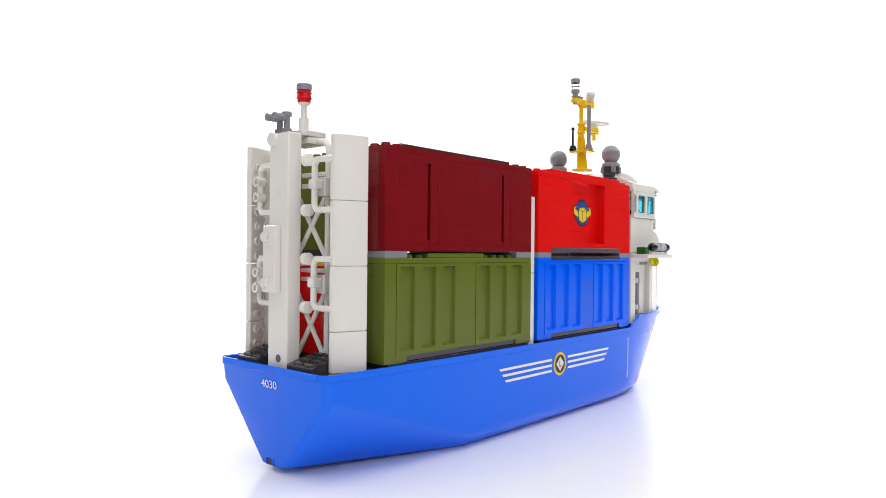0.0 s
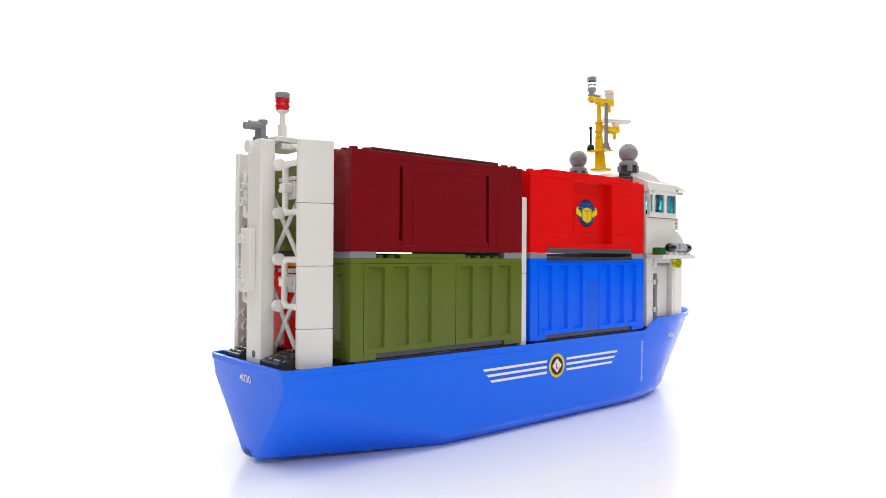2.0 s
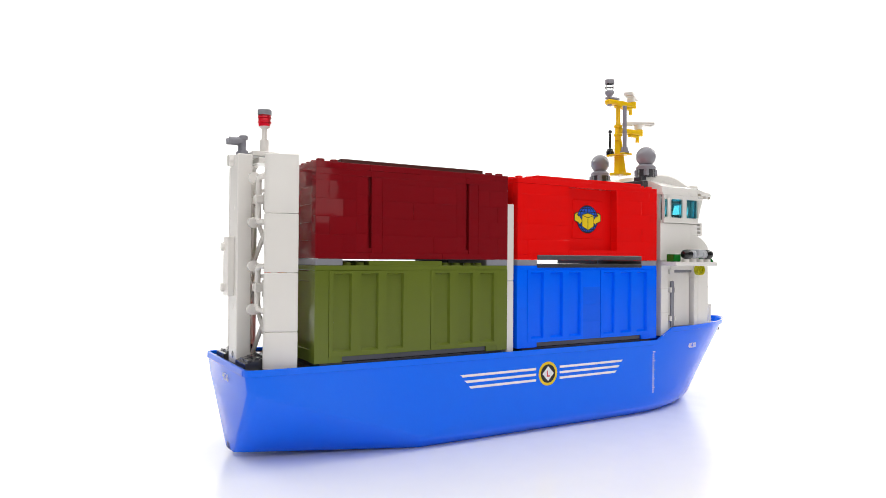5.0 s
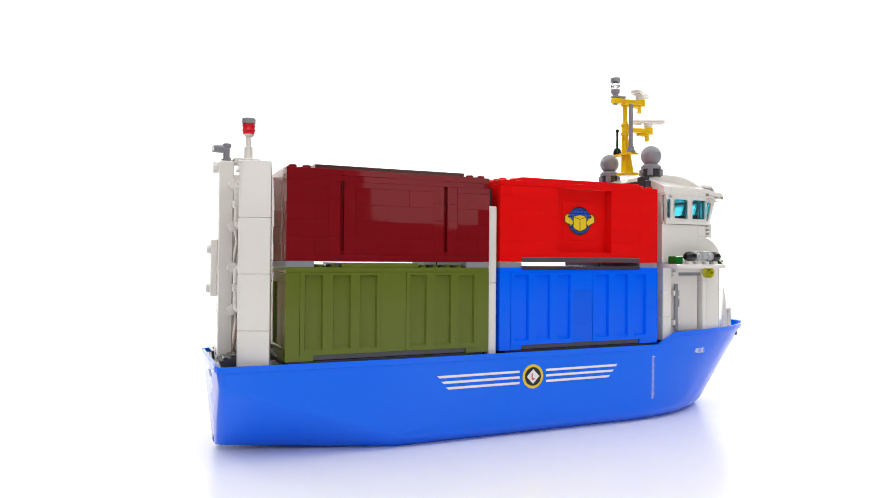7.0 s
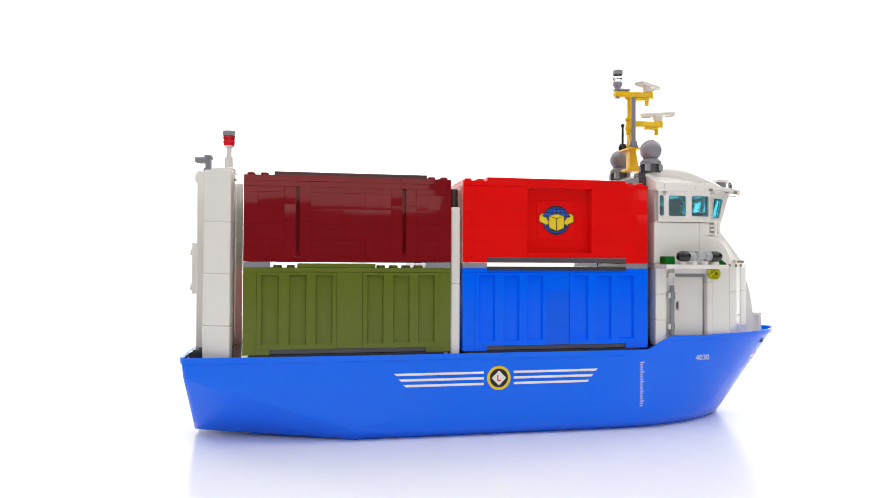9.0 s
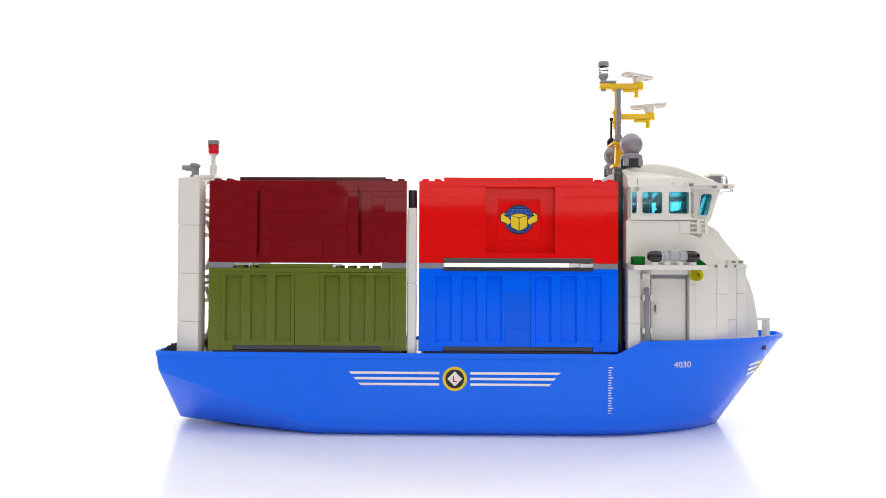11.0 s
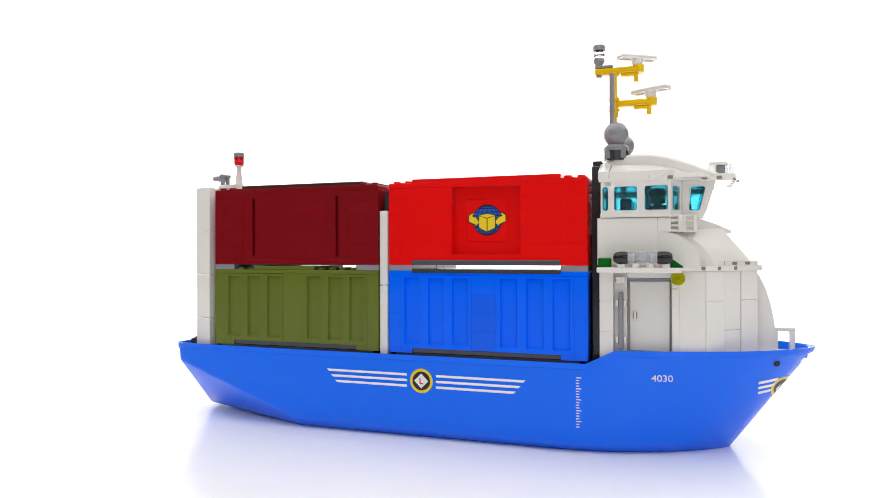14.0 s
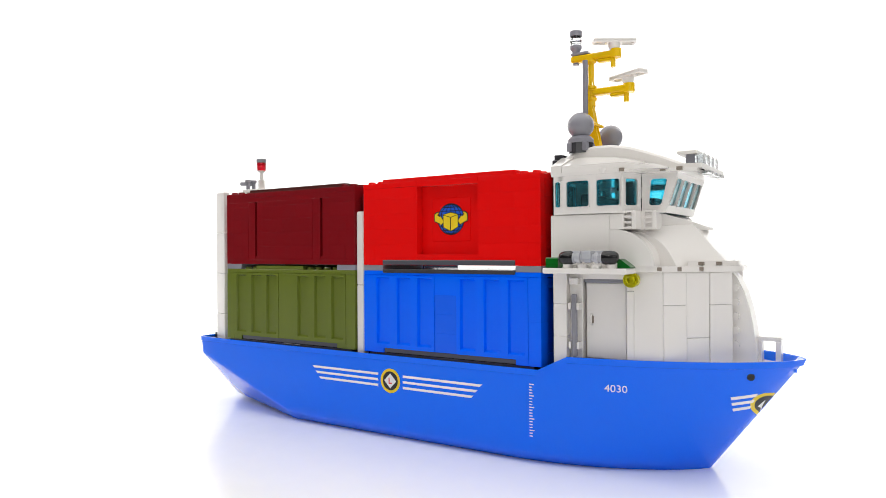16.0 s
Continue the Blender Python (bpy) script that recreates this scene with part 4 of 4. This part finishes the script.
    # bow rail
    rail = part("bow_rail", bx(B(), 0.2312, 0.2442, -0.0040, 0.0040, base + 0.0128, base + 0.0150, 0.0003), WHITE, ship, "small white rail at the bow")
    for x in (0.2322, 0.2414):
        part("rail_post", bx(B(), x, x + 0.0026, -0.0040, 0.0040, base, base + 0.0128, 0.0003), WHITE, rail)
    return house


def balconies(house):
    for s in (-1, 1):
        b = part("balcony", bx(B(), 0.1345, 0.1806, *sorted((s * 0.0584, s * 0.0400)), 0.1078, 0.1108, 0.0004), WHITE, house, "white bridge-wing plate")
        for k in range(4):
            part("stud", cy(B(), (0.1480 + k * U, s * 0.0555, 0.1108), (0.1480 + k * U, s * 0.0555, 0.1128), 0.0025), WHITE, b)
    s = -1
    y = s * 0.0562
    raft = part("life_raft", turned(B(), (0, 0), [(0.0019, -0.0090), (0.0031, -0.0086), (0.0031, -0.0074), (0.0025, -0.0070), (0.0025, -0.0062), (0.0030, -0.0060), (0.0030, -0.0040), (0.0022, -0.0036), (0.0022, -0.0022), (0.0027, -0.0018), (0.0027, 0.0018), (0.0022, 0.0022), (0.0022, 0.0036), (0.0030, 0.0040), (0.0030, 0.0060), (0.0025, 0.0062), (0.0025, 0.0070), (0.0031, 0.0074), (0.0031, 0.0086), (0.0019, 0.0090)]), SILVER, ship, "silver canister with black end caps on the balcony")
    raft.matrix_basis = Matrix.Translation(OFF + Vector((0.1598, y, 0.1163))) @ Euler((0, radians(90), 0)).to_matrix().to_4x4()
    for d in (-1, 1):
        cap = part("end_cap", turned(B(), (0, 0), [(0.0032, 0.0080), (0.0036, 0.0090), (0.0036, 0.0125), (0.0032, 0.0145), (0.0022, 0.0158), (0.0008, 0.0162)]), BLACK, raft, "black rounded end cap")
        if d < 0:
            cap.matrix_basis = Euler((radians(180), 0, 0)).to_matrix().to_4x4()
    part("bracket", bx(B(), -0.0037, 0.0010, -0.0036, 0.0036, -0.0025, 0.0025, 0.0004), SILVER, raft)
    for d in (-1, 1):
        part("ridge", bx(B(), -0.0036, -0.0020, -0.0012, 0.0012, *sorted((d * 0.0041, d * 0.0086)), 0.0003), SILVER, raft)
    # navigation lights: clear green on this side
    g = part("nav_light", bx(B(), 0.1350, 0.1424, -0.0560, -0.0484, 0.1108, 0.1164, 0.0006), GREEN, ship, "clear green starboard light")
    part("nav_light", prism(B(), [(0.1745, 0.1108), (0.1815, 0.1108), (0.1812, 0.1116), (0.1758, 0.1156), (0.1745, 0.1156)], "y", -0.0540, -0.0460), GREEN, ship, "clear green starboard light")
    # round yellow lamp under the balcony
    lampb = part("door_lamp", cy(B(), (0.1785, -0.0415, 0.1045), (0.1785, -0.0450, 0.1045), 0.0040, seg=28), CYEL, ship, "round clear neon yellow lamp")
    for ra, rb, d in ((0.0040, 0.0034, 0.0006), (0.0024, 0.0015, 0.0018)):
        bm = turned(B(), (0, 0), [(ra, 0), (ra, d), (rb, d), (rb, 0)], 24)
        stud_ring = part("lamp_ring", bm, CYEL, lampb)
        stud_ring.matrix_basis = Matrix.Translation((0.1785, -0.0450, 0.1045)) @ Euler((radians(90), 0, 0)).to_matrix().to_4x4()
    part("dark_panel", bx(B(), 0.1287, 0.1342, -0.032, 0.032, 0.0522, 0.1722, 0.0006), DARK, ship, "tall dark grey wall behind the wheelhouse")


def upper_house():
    up = part("upper_house", bx(B(), 0.1345, 0.1672, -0.0425, 0.0425, 0.1117, 0.1395, 0.0004), WHITE, ship, "smooth white upper storey")
    for s in (-1, 1):
        a, b = sorted((s * 0.0446, s * 0.036))
        brick("wall_panel", up, WHITE, 0.1334, 0.1672, a, b, 0.1118, 0.1395, 0.0003)
        brick("wall_brick", up, WHITE, 0.1673, 0.1745, a, b, 0.1310, 0.1395, 0.0003)
        # grilles: small stacked plates with gaps
        for x, yy in ((0.1770, 0.0438), (0.1852, 0.0352)):
            part("grille_back", bx(B(), x - 0.0022, x + 0.0040, *sorted((s * (yy - 0.0027), s * 0.028)), 0.1310, 0.1410, 0.0002), WHITE, up)
            for k in range(4):
                z = 0.1312 + k * 0.0029
                part("grille_bar", bx(B(), x - 0.0022, x + 0.0018, *sorted((s * yy, s * (yy - 0.0037))), z, z + 0.0013, 0.0002), WHITE, up)
            part("grille_post", bx(B(), x + 0.0018, x + 0.0040, *sorted((s * (yy + 0.0002), s * (yy - 0.0037))), 0.1310, 0.1410, 0.0002), WHITE, up)
            part("grille_post", bx(B(), x - 0.0048, x - 0.0022, *sorted((s * (yy + 0.0002), s * (yy - 0.0037))), 0.1310, 0.1410, 0.0002), WHITE, up)
        # rounded shoulder
        arc = [(0.1672, 0.1117), (0.1672, 0.1312)] + [(0.1690 + 0.0215 * math.sin(t), 0.1117 + 0.0195 * math.cos(t)) for t in [radians(90) * k / 10 for k in range(11)]]
        part("shoulder", prism(B(), arc, "y", *sorted((s * 0.0444, s * 0.0325))), WHITE, up)
    # front slopes between the shoulders and the straight middle
    bm = B()
    secs = []
    for y, xt, zt, xb, bulge in ((0.0325, 0.176, 0.1310, 0.1985, 0.0030), (0.0260, 0.188, 0.1330, 0.2065, 0.0012), (0.0180, 0.1995, 0.1336, 0.2170, -0.0004), (0.0150, 0.2030, 0.1338, 0.2210, 0.0), (0.0, 0.2035, 0.1340, 0.2213, 0.0)):
        line = [(0.1672, zt)]
        for k in range(9):
            f = k / 8
            line.append((xt + (xb - xt) * f + bulge * math.sin(f * math.pi), zt + (0.1117 - zt) * f + bulge * math.sin(f * math.pi)))
        line.append((0.1672, 0.1117))
        secs.append((y, line))
    secs = [(-y, l) for y, l in secs] + [(y, l) for y, l in reversed(secs[:-1])]
    rows = [[bm.verts.new((x, y, z)) for x, z in l] for y, l in secs]
    for a, b in zip(rows, rows[1:]):
        for k in range(len(a)):
            bm.faces.new((a[k], a[(k + 1) % len(a)], b[(k + 1) % len(a)], b[k]))
    bm.faces.new(rows[0])
    bm.faces.new(rows[-1])
    part("front_slope", bm, WHITE, up)
    part("collar", bx(B(), 0.1672, 0.1890, -0.034, 0.034, 0.1310, 0.1400, 0.0004), WHITE, up)
    bm = B()
    rows = [[bm.verts.new(p) for p in ((x, w, zl), (x, w, zu), (x, -w, zu), (x, -w, zl))] for x, w, zl, zu in ((0.1885, 0.0240, 0.1325, 0.1400), (0.2000, 0.0170, 0.1315, 0.1362), (0.2091, 0.0050, 0.1306, 0.1324))]
    for ra, rb in zip(rows, rows[1:]):
        for k in range(4):
            bm.faces.new((ra[k], ra[(k + 1) % 4], rb[(k + 1) % 4], rb[k]))
    bm.faces.new(rows[0])
    bm.faces.new(rows[-1])
    part("front_wedge", bm, WHITE, up)
    return up


def wheelhouse():
    z0, z1 = 0.1398, 0.1612
    wh = part("wheelhouse_floor", bx(B(), 0.1358, 0.176, -0.0420, 0.0420, z0 - 0.0004, z0 + 0.002, 0.0003), WHITE, ship, "white wheelhouse with clear blue windows")
    L = 0.0384
    def u(x):
        return (x - 0.1358) / L
    va, vb = 0.17, 0.86
    holes = [(u(0.1362), u(0.1402), va, vb), (u(0.1429), u(0.1566), va, vb), (u(0.1600), u(0.1737), va, vb)]
    for s in (-1, 1):
        y = s * 0.0457
        if s < 0:
            c = [(0.1358, y, z0), (0.1742, y, z0), (0.1742, y, z1), (0.1358, y, z1)]
            window_wall("side_wall", c, holes, wh)
            window_wall("corner_wall", [(0.1744, -0.0456, z0), (0.1806, -0.0332, z0), (0.1806, -0.0332, z1), (0.1744, -0.0456, z1)], [(0.14, 0.84, va, vb)], wh)
            window_wall("cheek_wall", [(0.1809, -0.0328, z0), (0.1922, -0.0302, z0), (0.1990, -0.0302, z1), (0.1809, -0.0328, z1)], [(0.25, 0.80, 0.17, 0.86)], wh)
        else:
            c = [(0.1742, y, z0), (0.1358, y, z0), (0.1358, y, z1), (0.1742, y, z1)]
            window_wall("side_wall", c, [(1 - h[1], 1 - h[0], h[2], h[3]) for h in holes], wh)
            window_wall("corner_wall", [(0.1806, 0.0332, z0), (0.1744, 0.0456, z0), (0.1744, 0.0456, z1), (0.1806, 0.0332, z1)], [(0.16, 0.86, va, vb)], wh)
            window_wall("cheek_wall", [(0.1922, 0.0302, z0), (0.1809, 0.0328, z0), (0.1809, 0.0328, z1), (0.1990, 0.0302, z1)], [(0.20, 0.75, 0.17, 0.86)], wh)
    window_wall("front_wall", [(0.1926, -0.0300, z0), (0.1926, 0.0300, z0), (0.1994, 0.0300, z1), (0.1994, -0.0300, z1)], [(0.03 + k * 0.238, 0.03 + k * 0.238 + 0.205, 0.17, 0.86) for k in range(4)], wh)
    window_wall("aft_wall", [(0.1350, 0.0415, z0), (0.1350, -0.0415, z0), (0.1350, -0.0415, z1), (0.1350, 0.0415, z1)], [(0.12, 0.30, va, vb), (0.70, 0.88, va, vb)], wh)
    part("aft_plate", bx(B(), 0.1348, 0.1420, -0.0436, -0.0380, z0 - 0.0004, z0 + 0.0022, 0.0003), WHITE, wh)
    # controls and a plain toy figure inside
    part("console", bx(B(), 0.176, 0.186, -0.026, 0.026, z0 + 0.0016, z0 + 0.0085, 0.0005), DARK, wh, "dark control console")
    fig = turned(B(), (0.1665, -0.012), [(0.0060, z0 + 0.0030), (0.0052, z0 + 0.0085), (0.0022, z0 + 0.0092), (0.0046, z0 + 0.0100), (0.0046, z0 + 0.0140), (0.0062, z0 + 0.0145), (0.0062, z0 + 0.0158), (0.0040, z0 + 0.0190)], 16)
    part("toy_figure", fig, BLACK, wh, "plain dark toy figure at the helm")
    bm = bx(B(), 0.1455, 0.1520, -0.030, 0.020, z0 + 0.0030, z0 + 0.0120, 0.0006)
    part("cabin_locker", bm, DARK, wh, "dark grey locker")
    part("ceiling_lining", bx(B(), 0.1385, 0.1900, -0.0290, 0.0290, 0.1598, 0.1608, 0), WHITE, wh)
    part("floor_lining", bx(B(), 0.1385, 0.1880, -0.0290, 0.0290, z0 + 0.0020, z0 + 0.0030, 0), GREY, wh, "grey floor lining")
    # roof: crown and sloped sides
    bm = B()
    crown = [(0.1340, 0.1735), (0.1420, 0.1772), (0.1520, 0.1790), (0.1620, 0.1788), (0.1720, 0.1770), (0.1815, 0.1738), (0.1900, 0.1706), (0.1980, 0.1672), (0.2050, 0.1643), (0.2105, 0.1630)]
    rows = []
    for x, z in crown:
        w = 0.0270 - 0.0030 * min(max((x - 0.18) / 0.03, 0), 1)
        rows.append([bm.verts.new((x, q, h)) for q, h in ((-w, 0.1622), (-w, z - 0.0014), (-w + 0.0012, z), (w - 0.0012, z), (w, z - 0.0014), (w, 0.1622))])
    for ra, rb in zip(rows, rows[1:]):
        for k in range(6):
            bm.faces.new((ra[k], ra[(k + 1) % 6], rb[(k + 1) % 6], rb[k]))
    bm.faces.new(rows[0])
    bm.faces.new(rows[-1])
    roof = part("roof", bm, WHITE, wh, "curved glossy white roof")
    for s in (-1, 1):
        bm = B()
        ins, outs, low = [], [], []
        for x, z in [(0.1405, 0.1750), (0.1450, 0.1753), (0.1520, 0.1752), (0.1640, 0.1742), (0.1750, 0.1722), (0.1840, 0.1692), (0.1910, 0.1662), (0.1960, 0.1642)]:
            ins.append(bm.verts.new((x, s * 0.0272, z - 0.0025)))
            f = min(1, max(0, (0.206 - x) / 0.018))
            outs.append(bm.verts.new((x, s * (0.0340 + 0.0115 * f), min(0.1665, z - 0.003) if x < 0.18 else min(0.1645, z - 0.0012))))
            low.append((x, s * (0.0340 + 0.0115 * f)))
        lo = [bm.verts.new((x, y, 0.1622)) for x, y in low]
        li = [bm.verts.new((x, s * 0.0272, 0.1622)) for x, y in low]
        for k in range(len(ins) - 1):
            for r, q in ((ins, outs), (outs, lo), (lo, li), (li, ins)):
                bm.faces.new((r[k], r[k + 1], q[k + 1], q[k]))
        for k in (0, -1):
            bm.faces.new((ins[k], outs[k], lo[k], li[k]))
        part("roof_side", bm, WHITE, wh)
        part("roof_corner", prism(B(), [(s * 0.0455, 0.1622), (s * 0.0455, 0.1668), (s * 0.0300, 0.1732), (s * 0.0272, 0.1732), (s * 0.0272, 0.1622)], "x", 0.1340, 0.1402), WHITE, wh)
        for x in (0.1640, 0.1720):
            part("stud", cy(B(), (x, s * 0.0440, 0.1610), (x, s * 0.0440, 0.1638), 0.0024), WHITE, wh)
    eave = [(0.1345, 0.0461), (0.1760, 0.0461), (0.1830, 0.0385), (0.2010, 0.0345), (0.2085, 0.0290)]
    part("eave", prism(B(), [(x, -w) for x, w in eave] + [(x, w) for x, w in reversed(eave)], "z", 0.1608, 0.1626), WHITE, wh)
    visor = [(0.1980, 0.0300), (0.2105, 0.0270)]
    part("visor", prism(B(), [(x, -w) for x, w in visor] + [(x, w) for x, w in reversed(visor)], "z", 0.1626, 0.1652), WHITE, wh)
    # eave notches: solid tan blocks coloured like shaded white
    for s in (-1, 1):
        for x, w in ((0.1745, 0.0462), (0.1930, 0.0365), (0.2010, 0.0347)):
            part("notch", bx(B(), x - 0.0014, x + 0.0014, *sorted((s * (w + 0.0003), s * (w - 0.003))), 0.1613, 0.1632, 0), WHITE_SHADE, wh)
    # flood lights on the roof edge
    rack = part("flood_rack", bx(B(), 0.1960, 0.2065, -0.0200, 0.0200, 0.1712, 0.1732, 0.0004), WHITE, ship, "white rack with clear flood lights")
    part("rack_stem", bx(B(), 0.2000, 0.2050, -0.0180, 0.0180, 0.1645, 0.1712, 0.0004), GREY, rack, "grey lamp housings")
    for k in range(4):
        y = -0.015 + 0.010 * k
        part("flood_light", cy(B(), (0.2050, y, 0.1682), (0.2092, y, 0.1682), 0.0034, 0.0038), CLEAR, rack, "clear round flood light")
        part("visor_light", bx(B(), 0.2060, 0.2125, y - 0.004, y + 0.004, 0.1606, 0.1622, 0.0003), CLEAR, rack, "clear plate")
    return wh


house = lower_house()
balconies(house)
upper_house()
wheelhouse()


# ---- roof gear ----
def roof_gear():
    for y in (-0.0220, 0.0280):
        x = 0.1424
        zb = 0.1758
        base = part("dome_base", cy(B(), (x, y, zb), (x, y, zb + 0.0060), 0.0072, seg=8), DARK, ship, "dark grey eight-sided dome base")
        part("dome_ring", turned(B(), (x, y), [(0.0074, zb + 0.0060), (0.0074, zb + 0.0082), (0.0056, zb + 0.0100)], 24), GREY, base, "grey ring")
        for k in range(4):
            t = radians(45 + 90 * k)
            c = Vector((x + 0.0066 * math.cos(t), y + 0.0066 * math.sin(t), zb + 0.0035))
            part("clip", bx(B(), c.x - 0.0016, c.x + 0.0016, c.y - 0.0016, c.y + 0.0016, c.z - 0.0025, c.z + 0.0025, 0.0004), GREY, base)
        bm = B()
        bmesh.ops.create_uvsphere(bm, u_segments=32, v_segments=20, radius=0.0076, matrix=Matrix.Translation((x, y, zb + 0.0163)))
        part("radar_dome", bm, GREY, base, "glossy grey ball dome")
    # yellow mast
    ax, ay = 0.1400, 0.0040
    mast = part("mast", turned(B(), (ax - 0.0011, ay), [(0.0026, 0.2080), (0.0026, 0.2112), (0.0034, 0.2117), (0.0034, 0.2132), (0.0026, 0.2137), (0.0026, 0.2182), (0.0034, 0.2187), (0.0034, 0.2202), (0.0022, 0.2208), (0.0018, 0.2230), (0.0018, 0.2340), (0.0034, 0.2350), (0.0034, 0.2372)]), YELLOW, ship, "yellow mast with two arms")
    part("mast_foot", prism(B(), [(0.1372, 0.1815), (0.1472, 0.1815), (0.1450, 0.1840), (0.1428, 0.1900), (0.1412, 0.2000), (0.1404, 0.2090), (0.1374, 0.2090), (0.1380, 0.1980)], "y", ay - 0.0019, ay + 0.0019), YELLOW, mast)
    part("mast_flange", bx(B(), 0.1350, 0.1482, ay - 0.0060, ay + 0.0060, 0.1800, 0.1822, 0.0005), YELLOW, mast)
    for s in (-1, 1):
        part("mast_rib", prism(B(), [(0.1374, 0.1822), (0.1452, 0.1822), (0.1399, 0.2085), (0.1379, 0.2085)], "y", ay + s * 0.0021 - 0.0007, ay + s * 0.0021 + 0.0007), YELLOW, mast)
    part("side_step", bx(B(), 0.1335, 0.1440, ay - 0.0105, ay + 0.0080, 0.1955, 0.1970, 0.0004), YELLOW, mast)
    for z, xa, xb in ((0.2360, 0.1265, 0.1568), (0.2142, 0.1400, 0.1648)):
        arm = part("arm", bx(B(), xa, xb, ay - 0.0030, ay + 0.0030, z, z + 0.0040, 0.0009), YELLOW, mast)
        part("arm_end", cy(B(), (xb - 0.0024, ay, z - 0.0004), (xb - 0.0024, ay, z + 0.0048), 0.0033), YELLOW, arm)
        part("arm_bracket", bx(B(), xb - 0.0135, xb - 0.0035, ay - 0.0020, ay + 0.0020, z - 0.0020, z, 0.0005), YELLOW, arm)
        part("hook", cy(B(), (xb - 0.0040, ay, z - 0.0058), (xb - 0.0040, ay, z), 0.0015), YELLOW, arm)
    # turned radar bars
    for x, z, a in ((0.1535, 0.2422, 33), (0.1618, 0.2206, -28)):
        hub = part("radar_hub", turned(B(), (x, ay), [(0.0026, z - 0.0018), (0.0036, z + 0.0004), (0.0036, z + 0.0020)]), WHITE, mast, "white radar hub")
        bm = bx(B(), -0.0126, 0.0126, -0.0037, 0.0037, 0.0010, 0.0026, 0.0004)
        for a0, a1, b0, b1 in ((-0.0126, 0.0126, -0.0037, -0.0027), (-0.0126, 0.0126, 0.0027, 0.0037), (-0.0126, -0.0114, -0.0027, 0.0027), (0.0114, 0.0126, -0.0027, 0.0027), (-0.0050, 0.0050, -0.0027, 0.0027)):
            bx(bm, a0, a1, b0, b1, 0, 0.0010, 0)
        bar = part("radar_bar", bm, WHITE, hub, "white radar bar")
        bar.matrix_basis = Matrix.Translation((x, ay, z + 0.0020)) @ Euler((0, 0, radians(a))).to_matrix().to_4x4()
    # lamp on the aft end of the upper arm
    x = 0.1292
    st = part("lamp_seat", bx(B(), x - 0.0026, x + 0.0090, ay - 0.0026, ay + 0.0026, 0.2404, 0.2420, 0.0004), GREY, mast, "grey lamp seat")
    part("lamp_stem", turned(B(), (x, ay), [(0.0018, 0.2348), (0.0018, 0.2420), (0.0022, 0.2428), (0.0032, 0.2443), (0.0036, 0.2448), (0.0036, 0.2466), (0.0030, 0.2470)]), GREY, st, "grey lamp stem")
    part("lamp_glass", turned(B(), (x, ay), [(0.0030, 0.2470), (0.0030, 0.2486), (0.0036, 0.2490), (0.0036, 0.2500), (0.0029, 0.2504), (0.0029, 0.2520), (0.0034, 0.2524)]), CLEAR, st, "clear lamp body")
    part("lamp_cap", turned(B(), (x, ay), [(0.0038, 0.2524), (0.0038, 0.2554), (0.0034, 0.2558)]), GREY, st, "grey lamp cap")
    # grey rod and black whip
    rod = part("grey_rod", cy(B(), (0.1382, ay - 0.0078, 0.1970), (0.1382, ay - 0.0078, 0.2345), 0.0016), GREY, mast, "grey upright rod")
    part("rod_base", turned(B(), (0.1382, ay - 0.0078), [(0.0036, 0.1970), (0.0036, 0.1985), (0.0026, 0.1990), (0.0026, 0.2015)]), GREY, rod)
    whip = part("lever_base", turned(B(), (0.1362, ay + 0.0062), [(0.0030, 0.1970), (0.0032, 0.1990), (0.0024, 0.2015), (0.0012, 0.2022)]), BLACK, mast, "black lever")
    part("lever", tube(B(), [(0.1362, ay + 0.0062, 0.2015), (0.1364, ay + 0.0064, 0.2150)], 0.0009), BLACK, whip)
    part("lever_tip", turned(B(), (0.1364, ay + 0.0064), [(0.0007, 0.2145), (0.0014, 0.2152), (0.0014, 0.2166), (0.0006, 0.2172)]), BLACK, whip)
    part("roof_box", bx(B(), 0.1292, 0.1345, -0.0300, -0.0220, 0.1722, 0.1752, 0.0004), DARK, ship, "dark grey block")


roof_gear()


def settle():
    """Keep to thing, part and sub-part: a sub-part that has pieces of its own becomes a part of the thing."""
    for top in MOVED:
        for p in list(top.children):
            for q in list(p.children):
                if q.children:
                    m = p.matrix_basis @ q.matrix_basis
                    q.parent = top
                    q.matrix_basis = m


settle()


def motions():
    rows = [(t, pose(0, 0, 0, 0, 0, a)) for t, a in SHIP]
    for ob in MOVED:
        walk(ob, rows)


motions()
